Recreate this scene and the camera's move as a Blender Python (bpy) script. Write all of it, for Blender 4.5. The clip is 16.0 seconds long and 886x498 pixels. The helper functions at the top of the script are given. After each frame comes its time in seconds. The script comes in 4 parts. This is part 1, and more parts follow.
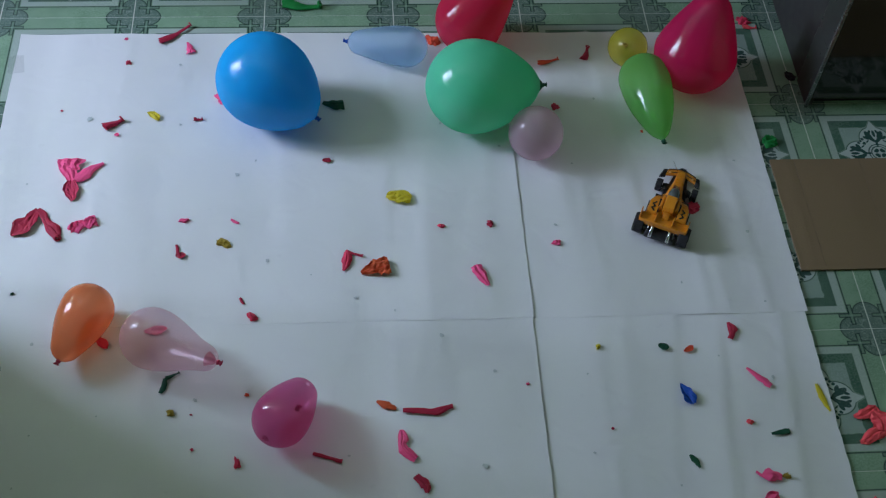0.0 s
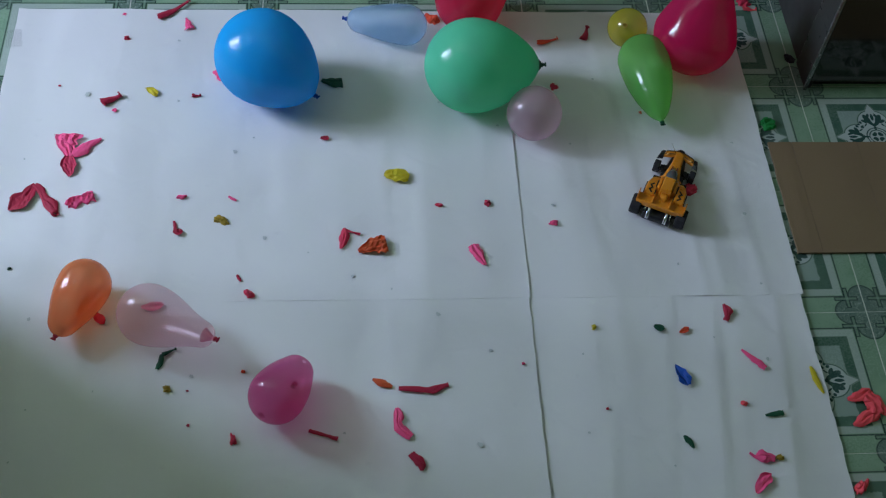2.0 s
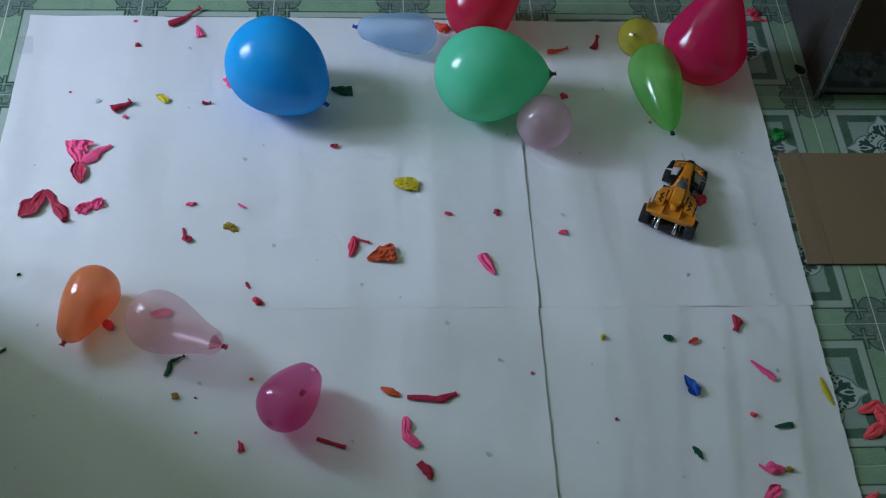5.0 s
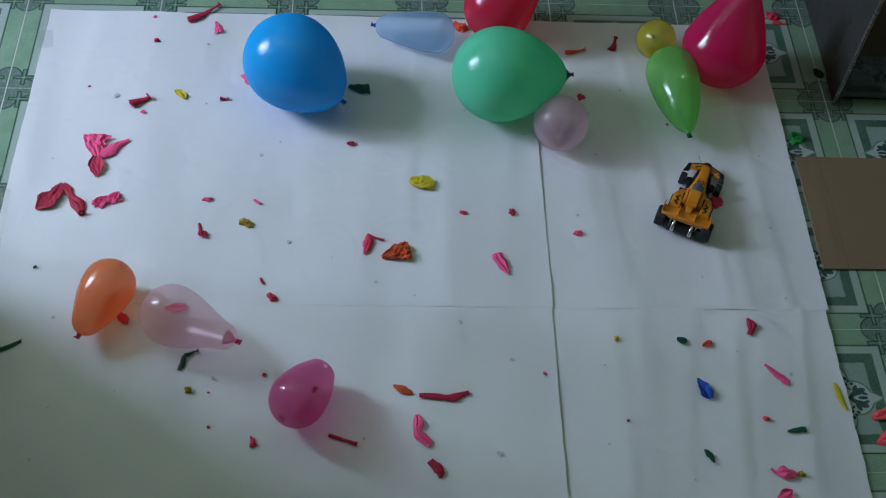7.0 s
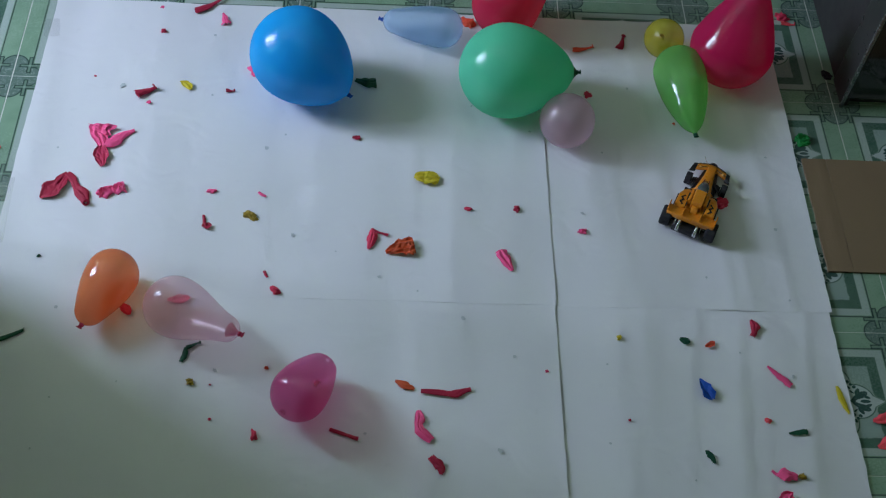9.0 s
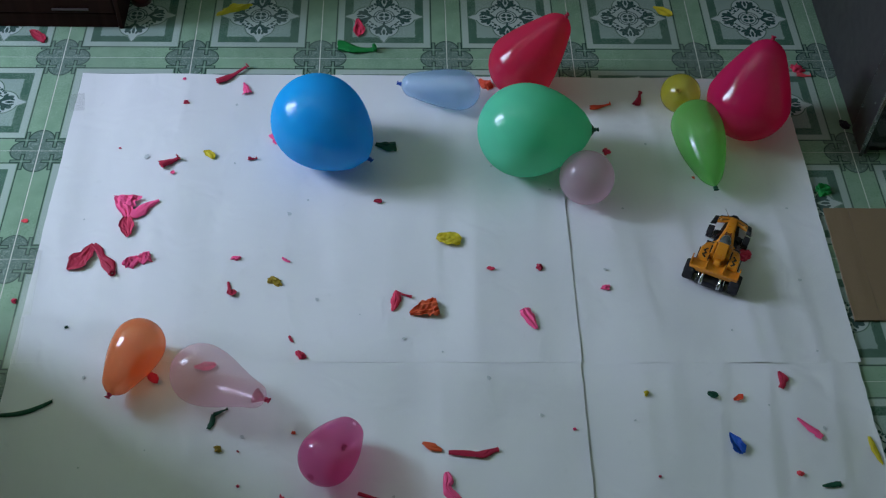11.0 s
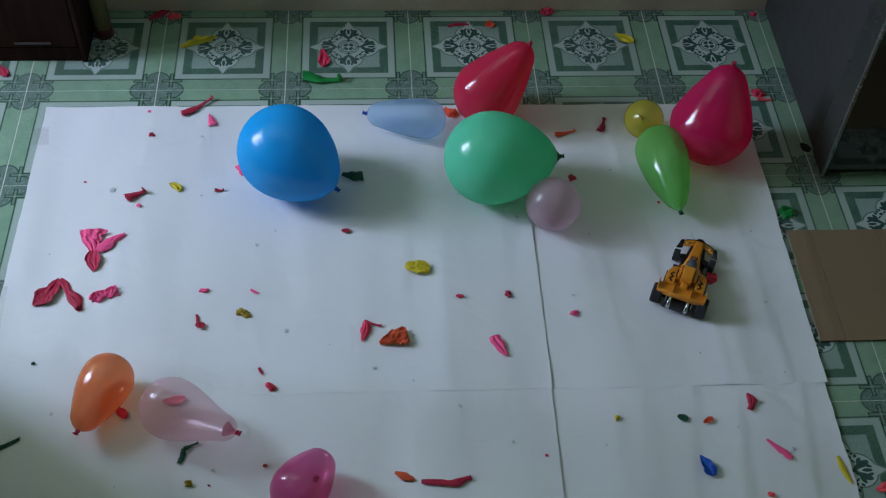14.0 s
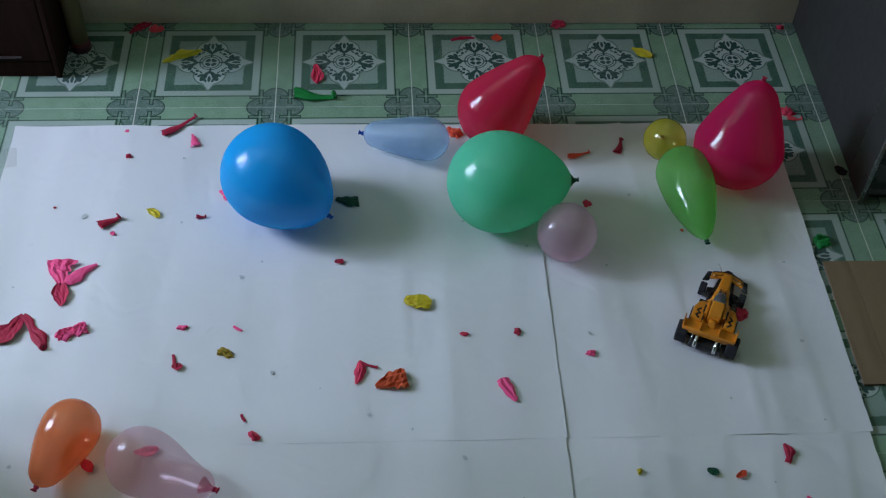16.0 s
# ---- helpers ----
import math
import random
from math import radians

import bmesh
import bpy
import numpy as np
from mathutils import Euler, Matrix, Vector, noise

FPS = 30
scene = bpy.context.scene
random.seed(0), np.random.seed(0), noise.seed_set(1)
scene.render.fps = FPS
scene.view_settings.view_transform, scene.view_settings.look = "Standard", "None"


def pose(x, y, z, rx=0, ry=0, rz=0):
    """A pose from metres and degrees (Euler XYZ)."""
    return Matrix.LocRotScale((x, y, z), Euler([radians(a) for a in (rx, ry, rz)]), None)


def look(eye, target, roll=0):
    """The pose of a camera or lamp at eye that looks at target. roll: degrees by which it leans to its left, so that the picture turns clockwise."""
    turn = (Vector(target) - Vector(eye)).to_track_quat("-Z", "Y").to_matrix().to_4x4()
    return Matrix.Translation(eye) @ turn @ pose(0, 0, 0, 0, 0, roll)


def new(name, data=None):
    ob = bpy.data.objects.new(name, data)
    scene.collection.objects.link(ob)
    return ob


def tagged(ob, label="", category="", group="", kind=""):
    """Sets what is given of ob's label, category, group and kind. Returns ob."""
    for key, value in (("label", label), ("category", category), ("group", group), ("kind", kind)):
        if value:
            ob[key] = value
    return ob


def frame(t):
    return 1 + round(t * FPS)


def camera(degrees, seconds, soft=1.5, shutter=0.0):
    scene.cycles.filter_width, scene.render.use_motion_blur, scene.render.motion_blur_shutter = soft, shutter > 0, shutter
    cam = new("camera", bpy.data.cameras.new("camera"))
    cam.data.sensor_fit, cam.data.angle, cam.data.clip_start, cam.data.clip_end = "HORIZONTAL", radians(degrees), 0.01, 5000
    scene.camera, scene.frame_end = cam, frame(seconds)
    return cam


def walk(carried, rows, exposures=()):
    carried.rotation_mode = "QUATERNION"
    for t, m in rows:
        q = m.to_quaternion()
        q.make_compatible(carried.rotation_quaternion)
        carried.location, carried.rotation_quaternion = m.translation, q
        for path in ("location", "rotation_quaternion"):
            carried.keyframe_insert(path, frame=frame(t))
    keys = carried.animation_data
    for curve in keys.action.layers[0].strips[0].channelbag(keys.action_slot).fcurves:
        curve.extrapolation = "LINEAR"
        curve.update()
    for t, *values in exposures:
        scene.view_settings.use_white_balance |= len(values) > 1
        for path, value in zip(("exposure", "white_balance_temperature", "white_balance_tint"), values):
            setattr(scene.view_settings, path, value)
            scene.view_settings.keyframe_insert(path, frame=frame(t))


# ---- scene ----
cam = camera(41.5, 16.0, soft=1.25)

# seconds, place, heading to the left, tilt up, lean
PATH = [
    (0, -0.0941, -2.0571, 1.8819, -7.018, -53.510, 4.607),
    (0.5, -0.0956, -2.0574, 1.8825, -7.358, -53.881, 5.138),
    (1, -0.0981, -2.0521, 1.8842, -7.552, -54.397, 5.322),
    (1.5, -0.0957, -2.0576, 1.8859, -7.621, -54.594, 5.803),
    (2, -0.0945, -2.0580, 1.8845, -7.419, -54.535, 5.524),
    (2.5, -0.0911, -2.0606, 1.8848, -6.868, -54.301, 5.108),
    (3, -0.0978, -2.0567, 1.8842, -6.791, -54.253, 5.349),
    (3.5, -0.0960, -2.0565, 1.8839, -6.764, -54.213, 5.513),
    (4, -0.0949, -2.0565, 1.8839, -6.811, -54.119, 5.340),
    (4.2, -0.0979, -2.0562, 1.8812, -6.858, -54.039, 5.392),
    (6.3, -0.1009, -2.0572, 1.8842, -6.504, -54.370, 5.587),
    (6.5, -0.0955, -2.0589, 1.8831, -6.118, -54.321, 5.341),
    (7, -0.0962, -2.0599, 1.8820, -5.448, -54.198, 5.179),
    (7.5, -0.0992, -2.0588, 1.8829, -4.694, -54.227, 5.650),
    (8, -0.0962, -2.0603, 1.8829, -3.913, -54.155, 5.375),
    (8.5, -0.0948, -2.0629, 1.8799, -3.877, -54.028, 4.877),
    (9, -0.1003, -2.0555, 1.8801, -5.336, -54.469, 6.081),
    (9.2, -0.1065, -2.0545, 1.8807, -5.584, -54.440, 6.271),
    (9.3, -0.1032, -2.0565, 1.8859, -5.356, -53.442, 6.195),
    (9.4, -0.1012, -2.0577, 1.8891, -5.219, -52.843, 6.150),
    (9.5, -0.0997, -2.0585, 1.8885, -5.145, -52.454, 6.154),
    (9.7, -0.0967, -2.0578, 1.8856, -4.517, -51.869, 5.829),
    (11.8, -0.0944, -2.0648, 1.8875, -3.265, -51.320, 1.168),
    (12, -0.0947, -2.0657, 1.8858, -3.406, -51.130, 1.023),
    (12.5, -0.0953, -2.0652, 1.8902, -3.886, -50.766, 1.383),
    (13, -0.0994, -2.0632, 1.8921, -4.693, -50.371, 2.693),
    (13.5, -0.0982, -2.0621, 1.8888, -5.037, -50.129, 3.009),
    (14, -0.1012, -2.0600, 1.8930, -5.443, -50.238, 3.429),
    (14.1, -0.0996, -2.0444, 1.8769, -5.431, -50.280, 3.428),
    (14.2, -0.0918, -1.9666, 1.7964, -5.372, -50.488, 3.425),
    (14.3, -0.0864, -1.9122, 1.7400, -5.330, -50.634, 3.423),
    (14.5, -0.0856, -1.9044, 1.7319, -5.324, -50.654, 3.422),
    (15, -0.0881, -1.9041, 1.7395, -5.329, -50.108, 3.450),
    (15.5, -0.0861, -1.9044, 1.7389, -5.140, -49.583, 3.174),
    (16, -0.0858, -1.9052, 1.7355, -5.054, -49.130, 3.192),
]


def eye_pose(x, y, z, yaw, tilt, lean):
    """A pose that looks along yaw and tilt and leans to its left by lean degrees."""
    a, b = radians(yaw), radians(tilt)
    ahead = Vector((-math.sin(a) * math.cos(b), math.cos(a) * math.cos(b), math.sin(b)))
    return look((x, y, z), Vector((x, y, z)) + ahead, lean)


walk(cam, [(t, eye_pose(*row)) for t, *row in PATH], [(0.0, 0.0, 6500, 10), (9.7, 0.0, 6500, 10), (12.5, -0.05, 6500, 10), (16.0, -0.07, 6500, 10)])

# ---- light ----
world = bpy.data.worlds.new("sky")
scene.world = world
world.use_nodes = True
wn = world.node_tree.nodes
sky = wn.new("ShaderNodeTexSky")
sky.sky_type = "NISHITA"
sky.sun_disc = False
sky.sun_elevation = radians(40)
sky.sun_rotation = radians(250)
world.node_tree.links.new(sky.outputs[0], wn["Background"].inputs[0])
wn["Background"].inputs[1].default_value = 0.12

# daylight in the opening of the side window
WIN_Y0, WIN_Y1, WIN_Z0, WIN_Z1, WALL_X = -0.58, 0.28, 0.80, 2.10, -2.30
day = bpy.data.lights.new("window_daylight", "AREA")
day.shape = "RECTANGLE"
day.size, day.size_y = WIN_Y1 - WIN_Y0, WIN_Z1 - WIN_Z0
day.energy = 120
day.color = (0.612, 0.715, 1.035)
day_ob = new("window_daylight", day)
day_ob.matrix_world = look((WALL_X - 0.12, (WIN_Y0 + WIN_Y1) / 2, (WIN_Z0 + WIN_Z1) / 2),
                           (0.5, (WIN_Y0 + WIN_Y1) / 2, (WIN_Z0 + WIN_Z1) / 2))

# the narrow slot in the added shade wall shows as a second, smaller glint on the balloons
glint = bpy.data.lights.new("slot_daylight", "AREA")
glint.shape = "RECTANGLE"
glint.size, glint.size_y = 0.06, 0.88
glint.energy = 1.0
glint.color = (0.75, 0.90, 0.82)
glint_ob = new("slot_daylight", glint)
glint_ob.matrix_world = look((-1.16, -1.16, 1.45), (0.5, -1.16, 1.45))


# ---- node helpers ----
class Val:
    """A number in a node tree, with arithmetic."""

    def __init__(self, tree, sock):
        self.tree, self.sock = tree, sock

    def op(self, kind, *others, clamp=False):
        n = self.tree.nodes.new("ShaderNodeMath")
        n.operation, n.use_clamp = kind, clamp
        for i, v in enumerate((self, *others)):
            if isinstance(v, Val):
                self.tree.links.new(v.sock, n.inputs[i])
            else:
                n.inputs[i].default_value = v
        return Val(self.tree, n.outputs[0])

    def __add__(self, o): return self.op("ADD", o)
    def __sub__(self, o): return self.op("SUBTRACT", o)
    def __mul__(self, o): return self.op("MULTIPLY", o)
    def __truediv__(self, o): return self.op("DIVIDE", o)
    def absolute(self): return self.op("ABSOLUTE")
    def least(self, o): return self.op("MINIMUM", o)
    def most(self, o): return self.op("MAXIMUM", o)
    def below(self, edge, soft=0.012):
        """1 where the value is under edge, 0 above."""
        return ((self - edge) * (-1.0 / soft)).op("ADD", 0.5, clamp=True)


def length2(a, b):
    return (a * a + b * b).op("SQRT")


def material(name):
    m = bpy.data.materials.new(name)
    m.use_nodes = True
    return m, m.node_tree, m.node_tree.nodes["Principled BSDF"]


def node(tree, kind, **links):
    n = tree.nodes.new(kind)
    for key, v in links.items():
        sock = n.inputs[key.replace("_", " ")]
        if isinstance(v, bpy.types.NodeSocket):
            tree.links.new(v, sock)
        else:
            sock.default_value = v
    return n


def mix_colour(tree, fac, a, b):
    n = tree.nodes.new("ShaderNodeMix")
    n.data_type = "RGBA"
    for sock, v in ((n.inputs[0], fac), (n.inputs[6], a), (n.inputs[7], b)):
        if isinstance(v, Val):
            v = v.sock
        if isinstance(v, bpy.types.NodeSocket):
            tree.links.new(v, sock)
        else:
            sock.default_value = v if isinstance(v, float) else (*v, 1.0)
    return n.outputs[2]


def plain(name, colour, rough=0.5, metal=0.0, vary=0.15, scale=30.0, bump=0.1, coat=0.0, fine=None):
    """A surface with variation of colour at two scales, and fine relief."""
    m, tree, b = material(name)
    co = tree.nodes.new("ShaderNodeTexCoord").outputs["Object"]
    big = node(tree, "ShaderNodeTexNoise", Vector=co, Scale=scale * 0.15, Detail=3.0)
    small = node(tree, "ShaderNodeTexNoise", Vector=co, Scale=fine or scale * 4, Detail=4.0)
    dark = tuple(c * (1 - vary) for c in colour)
    light = tuple(min(1, c * (1 + vary)) for c in colour)
    c1 = mix_colour(tree, big.outputs[0], dark, light)
    c2 = mix_colour(tree, Val(tree, small.outputs[0]) * 0.35, c1, tuple(c * (1 - vary) for c in colour))
    tree.links.new(c2, b.inputs["Base Color"])
    rg = Val(tree, small.outputs[0]) * 0.2 + (rough - 0.1)
    tree.links.new(rg.sock, b.inputs["Roughness"])
    b.inputs["Metallic"].default_value = metal
    b.inputs["Coat Weight"].default_value = coat
    if bump:
        bp = node(tree, "ShaderNodeBump", Strength=bump, Distance=0.002, Height=small.outputs[0])
        tree.links.new(bp.outputs[0], b.inputs["Normal"])
    return m


def latex(name, colour, clear, pass_colour=None, through_light=0.45, rough=0.09, rim=0.45, shine=0.042):
    """Stretched rubber film: partly clear, partly scattering, with a sharp gloss."""
    m, tree, b = material(name)
    tree.nodes.remove(b)
    out = tree.nodes["Material Output"]
    co = tree.nodes.new("ShaderNodeTexCoord").outputs["Object"]
    nz = node(tree, "ShaderNodeTexNoise", Vector=co, Scale=14.0, Detail=3.0)
    col = mix_colour(tree, nz.outputs[0], tuple(c * 0.88 for c in colour), colour)
    dif = node(tree, "ShaderNodeBsdfDiffuse", Color=col)
    tra = node(tree, "ShaderNodeBsdfTranslucent", Color=col)
    body = tree.nodes.new("ShaderNodeMixShader")
    body.inputs[0].default_value = through_light
    tree.links.new(dif.outputs[0], body.inputs[1])
    tree.links.new(tra.outputs[0], body.inputs[2])
    see = node(tree, "ShaderNodeBsdfTransparent", Color=(*(pass_colour or colour), 1))
    film = tree.nodes.new("ShaderNodeMixShader")
    film.inputs[0].default_value = clear
    tree.links.new(body.outputs[0], film.inputs[1])
    tree.links.new(see.outputs[0], film.inputs[2])
    gloss = node(tree, "ShaderNodeBsdfGlossy", Roughness=rough)
    edge = Val(tree, node(tree, "ShaderNodeLayerWeight", Blend=0.5).outputs["Facing"])
    fre = edge.op("POWER", 5.0) * rim + shine
    top = tree.nodes.new("ShaderNodeMixShader")
    tree.links.new(fre.sock, top.inputs[0])
    tree.links.new(film.outputs[0], top.inputs[1])
    tree.links.new(gloss.outputs[0], top.inputs[2])
    tree.links.new(top.outputs[0], out.inputs[0])
    return m


def rubber(name, colour):
    """Slack torn rubber: matt with a low sheen, lets a little light through."""
    m, tree, b = material(name)
    co = tree.nodes.new("ShaderNodeTexCoord").outputs["Object"]
    nz = node(tree, "ShaderNodeTexNoise", Vector=co, Scale=160.0, Detail=4.0)
    big = node(tree, "ShaderNodeTexNoise", Vector=co, Scale=45.0, Detail=2.0)
    c1 = mix_colour(tree, big.outputs[0], tuple(c * 0.90 for c in colour), tuple(min(1, c * 1.12) for c in colour))
    tree.links.new(c1, b.inputs["Base Color"])
    b.inputs["Roughness"].default_value = 0.55
    b.inputs["Specular IOR Level"].default_value = 0.22
    bp = node(tree, "ShaderNodeBump", Strength=0.25, Distance=0.001, Height=nz.outputs[0])
    tree.links.new(bp.outputs[0], b.inputs["Normal"])
    return m


def tile_material():
    """Glazed floor tile: green border, knotted corners, framed panel with a four-pointed flower."""
    m, tree, b = material("glazed_tile")
    tc = tree.nodes.new("ShaderNodeTexCoord").outputs["Object"]
    sep = node(tree, "ShaderNodeSeparateXYZ", Vector=tc)
    a = (Val(tree, sep.outputs[0]) * (1 / 0.15)).absolute()
    c = (Val(tree, sep.outputs[1]) * (1 / 0.15)).absolute()
    rnd = tree.nodes.new("ShaderNodeObjectInfo").outputs["Random"]
    wob = node(tree, "ShaderNodeTexNoise", Vector=tc, Scale=22.0, Detail=2.5, Roughness=0.55)
    grain = node(tree, "ShaderNodeTexNoise", Vector=tc, Scale=260.0, Detail=3.0)
    nz, gr = Val(tree, wob.outputs[0]), Val(tree, grain.outputs[0])
    m_ = a.most(c)
    hi, lo = a.most(c), a.least(c)
    # border glaze, marbled
    col = mix_colour(tree, nz * 1.5 - 0.25, (0.200, 0.340, 0.212), (0.290, 0.440, 0.295))
    dark, pale, deep = (0.022, 0.050, 0.040), (0.42, 0.51, 0.44), (0.048, 0.118, 0.078)
    # line, pale frame, deep frame, inner panel
    col = mix_colour(tree, (m_ - 0.755).absolute().below(0.009), col, dark)
    col = mix_colour(tree, m_.below(0.735), col, pale)
    speck = mix_colour(tree, nz * 1.6 - 0.3, deep, (0.105, 0.200, 0.138))
    col = mix_colour(tree, m_.below(0.635), col, speck)
    inner = mix_colour(tree, nz, (0.27, 0.37, 0.315), (0.34, 0.44, 0.375))
    col = mix_colour(tree, (m_ + (gr - 0.5) * 0.05).below(0.50), col, inner)
    # four-pointed panel: a rounded square and a slender diamond
    lobes = length2(hi - 0.27, lo) - 0.235
    points = ((hi - 0.635) + lo * 1.9).most((hi - 0.30) * -1.0)
    star = lobes.least(points).least(length2(a, c) - 0.25)
    col = mix_colour(tree, star.below(0.022), col, (0.30, 0.40, 0.32))
    col = mix_colour(tree, star.below(0.006), col, deep)
    col = mix_colour(tree, star.below(-0.008), col, (0.49, 0.57, 0.525))
    # flower
    def ellipse(cx, cy, rx, ry, turn):
        ct, st = math.cos(radians(turn)), math.sin(radians(turn))
        dx, dy = hi - cx, lo - cy
        return length2((dx * ct + dy * st) / rx, (dy * ct - dx * st) / ry) - 1.0
    leaf = ellipse(0.335, 0.085, 0.095, 0.044, 24)
    for e in (ellipse(0.265, 0.05, 0.075, 0.030, 38), ellipse(0.375, 0.0, 0.065, 0.024, 0), ellipse(0.295, 0.13, 0.055, 0.028, 62), ellipse(0.40, 0.06, 0.05, 0.02, -20), ellipse(0.22, 0.0, 0.03, 0.03, 0), ellipse(0.27, 0.20, 0.026, 0.022, 30),
              ellipse(0.19, 0.185, 0.028, 0.024, 0), ellipse(0.225, 0.13, 0.035, 0.012, -40), ellipse(0.05, 0.035, 0.035, 0.028, 0),
              ellipse(0.165, 0.0, 0.035, 0.02, 0), ellipse(0.235, 0.235, 0.02, 0.02, 0)):
        leaf = leaf.least(e)
    ring = (length2(a, c) - 0.125).absolute().least((length2(a, c) - 0.165).absolute()) * 12.0 - 0.10
    leaf = leaf.least(ring)
    col = mix_colour(tree, (leaf + (gr - 0.5) * 0.25).below(0.0, 0.12), col, (0.035, 0.085, 0.070))
    # corner knots: lobes along the joints
    p, q = (a - 1.0) * -1.0, (c - 1.0) * -1.0
    ph, pl = p.most(q), p.least(q)
    knot = length2((ph - 0.225).most(0.0), pl) - 0.190
    col = mix_colour(tree, knot.below(0.006), col, dark)
    knotfill = mix_colour(tree, nz, (0.100, 0.165, 0.130), (0.165, 0.245, 0.195))
    col = mix_colour(tree, knot.below(-0.010), col, knotfill)
    swirl = node(tree, "ShaderNodeTexNoise", Vector=tc, Scale=75.0, Detail=2.0, Distortion=1.5)
    col = mix_colour(tree, knot.below(-0.03) * (Val(tree, swirl.outputs[0]) - 0.56).absolute().below(0.02, 0.02) * 0.6, col, (0.40, 0.48, 0.42))
    # interlaced bands: pale ribbons edged with dark lines, crossing in each quarter of the knot
    band = (pl - 0.212).absolute().most((ph - 0.235).absolute() - 0.115)
    band = band.least((ph - 0.212).absolute().most((pl - 0.160).absolute() - 0.060))
    col = mix_colour(tree, band.below(0.024), col, (0.165, 0.265, 0.185))
    col = mix_colour(tree, (band - 0.025).absolute().below(0.008, 0.010), col, dark)
    cell = (ph - 0.212).absolute().most((pl - 0.212).absolute())
    col = mix_colour(tree, cell.below(0.015), col, (0.27, 0.39, 0.30))
    col = mix_colour(tree, Val(tree, rnd) * 0.14, col, (0.10, 0.16, 0.12))
    dirt = node(tree, "ShaderNodeTexNoise", Vector=node(tree, "ShaderNodeNewGeometry").outputs["Position"], Scale=3.0, Detail=5.0)
    col = mix_colour(tree, (Val(tree, dirt.outputs[0]) - 0.45) * 0.8, col, (0.12, 0.13, 0.10))
    tree.links.new(col, b.inputs["Base Color"])
    tree.links.new((gr * 0.12 + Val(tree, dirt.outputs[0]) * 0.22 + 0.10).sock, b.inputs["Roughness"])
    bp = node(tree, "ShaderNodeBump", Strength=0.06, Distance=0.002, Height=wob.outputs[0])
    tree.links.new(bp.outputs[0], b.inputs["Normal"])
    return m


def paper_material():
    m, tree, b = material("white_paper")
    co = tree.nodes.new("ShaderNodeTexCoord").outputs["Object"]
    big = node(tree, "ShaderNodeTexNoise", Vector=co, Scale=3.0, Detail=4.0)
    fib = node(tree, "ShaderNodeTexNoise", Vector=co, Scale=700.0, Detail=3.0)
    stretch = node(tree, "ShaderNodeMapping", Vector=co, Scale=(4.2, 0.9, 1.0))
    roll = node(tree, "ShaderNodeTexNoise", Vector=stretch.outputs[0], Scale=1.0, Detail=1.5, Distortion=0.4)
    col = mix_colour(tree, big.outputs[0], (0.74, 0.75, 0.75), (0.82, 0.82, 0.81))
    spot = node(tree, "ShaderNodeTexNoise", Vector=co, Scale=34.0, Detail=2.0)
    col = mix_colour(tree, (Val(tree, spot.outputs[0]) - 0.70) * 2.0, col, (0.58, 0.59, 0.58))
    tree.links.new(col, b.inputs["Base Color"])
    b.inputs["Roughness"].default_value = 0.5
    b.inputs["Specular IOR Level"].default_value = 0.35
    crk = node(tree, "ShaderNodeTexNoise", Vector=co, Scale=11.0, Detail=2.0, Distortion=0.8)
    h = Val(tree, roll.outputs[0]) * 1.0 + Val(tree, crk.outputs[0]) * 0.13 + Val(tree, fib.outputs[0]) * 0.02
    bp = node(tree, "ShaderNodeBump", Strength=1.0, Distance=0.022, Height=h.sock)
    tree.links.new(bp.outputs[0], b.inputs["Normal"])
    return m


def wood_material(name, colour):
    m, tree, b = material(name)
    co = tree.nodes.new("ShaderNodeTexCoord").outputs["Object"]
    mp = node(tree, "ShaderNodeMapping", Vector=co, Scale=(40.0, 40.0, 4.0))
    grain = node(tree, "ShaderNodeTexNoise", Vector=mp.outputs[0], Scale=1.0, Detail=6.0, Distortion=0.6)
    col = mix_colour(tree, grain.outputs[0], tuple(c * 0.5 for c in colour), tuple(c * 1.5 for c in colour))
    tree.links.new(col, b.inputs["Base Color"])
    b.inputs["Roughness"].default_value = 0.6
    b.inputs["Specular IOR Level"].default_value = 0.05
    bp = node(tree, "ShaderNodeBump", Strength=0.15, Distance=0.002, Height=grain.outputs[0])
    tree.links.new(bp.outputs[0], b.inputs["Normal"])
    return m


# ---- materials ----
TILE = tile_material()
GROUT = plain("grout", (0.66, 0.68, 0.60), 0.8, vary=0.25, scale=60)
PAPER = paper_material()
# wall colour darkened for the added blocker, so the near left stays in shade
WALL_SHADED = plain("shade_darkened_wall_paint", (0.13, 0.15, 0.085), 0.7, vary=0.12, scale=8, bump=0.2)
WALL = plain("wall_paint", (0.50, 0.58, 0.33), 0.7, vary=0.12, scale=8, bump=0.2)
SKIRT = plain("skirting_tile", (0.66, 0.54, 0.39), 0.5, vary=0.55, scale=30, bump=0.15)
CEIL = plain("ceiling_paint", (0.80, 0.80, 0.68), 0.8, vary=0.06, scale=6)
WOOD = wood_material("dark_wood", (0.027, 0.0115, 0.0085))
BAMBOO = wood_material("pale_pole", (0.17, 0.14, 0.065))
WORN = plain("worn_metal", (0.08, 0.062, 0.058), 0.4, metal=0.4, vary=0.3)
MAROON = plain("maroon_paint", (0.09, 0.012, 0.015), 0.4)
CARD = plain("cardboard", (0.235, 0.16, 0.085), 0.85, vary=0.14, scale=14, bump=0.25, fine=320)
CARD_EDGE = plain("cardboard_edge", (0.22, 0.15, 0.09), 0.9, vary=0.4, scale=90, bump=0.5)
STEEL = plain("grey_panel", (0.036, 0.034, 0.032), 0.5, metal=0.0, vary=0.10, scale=10, bump=0.05)
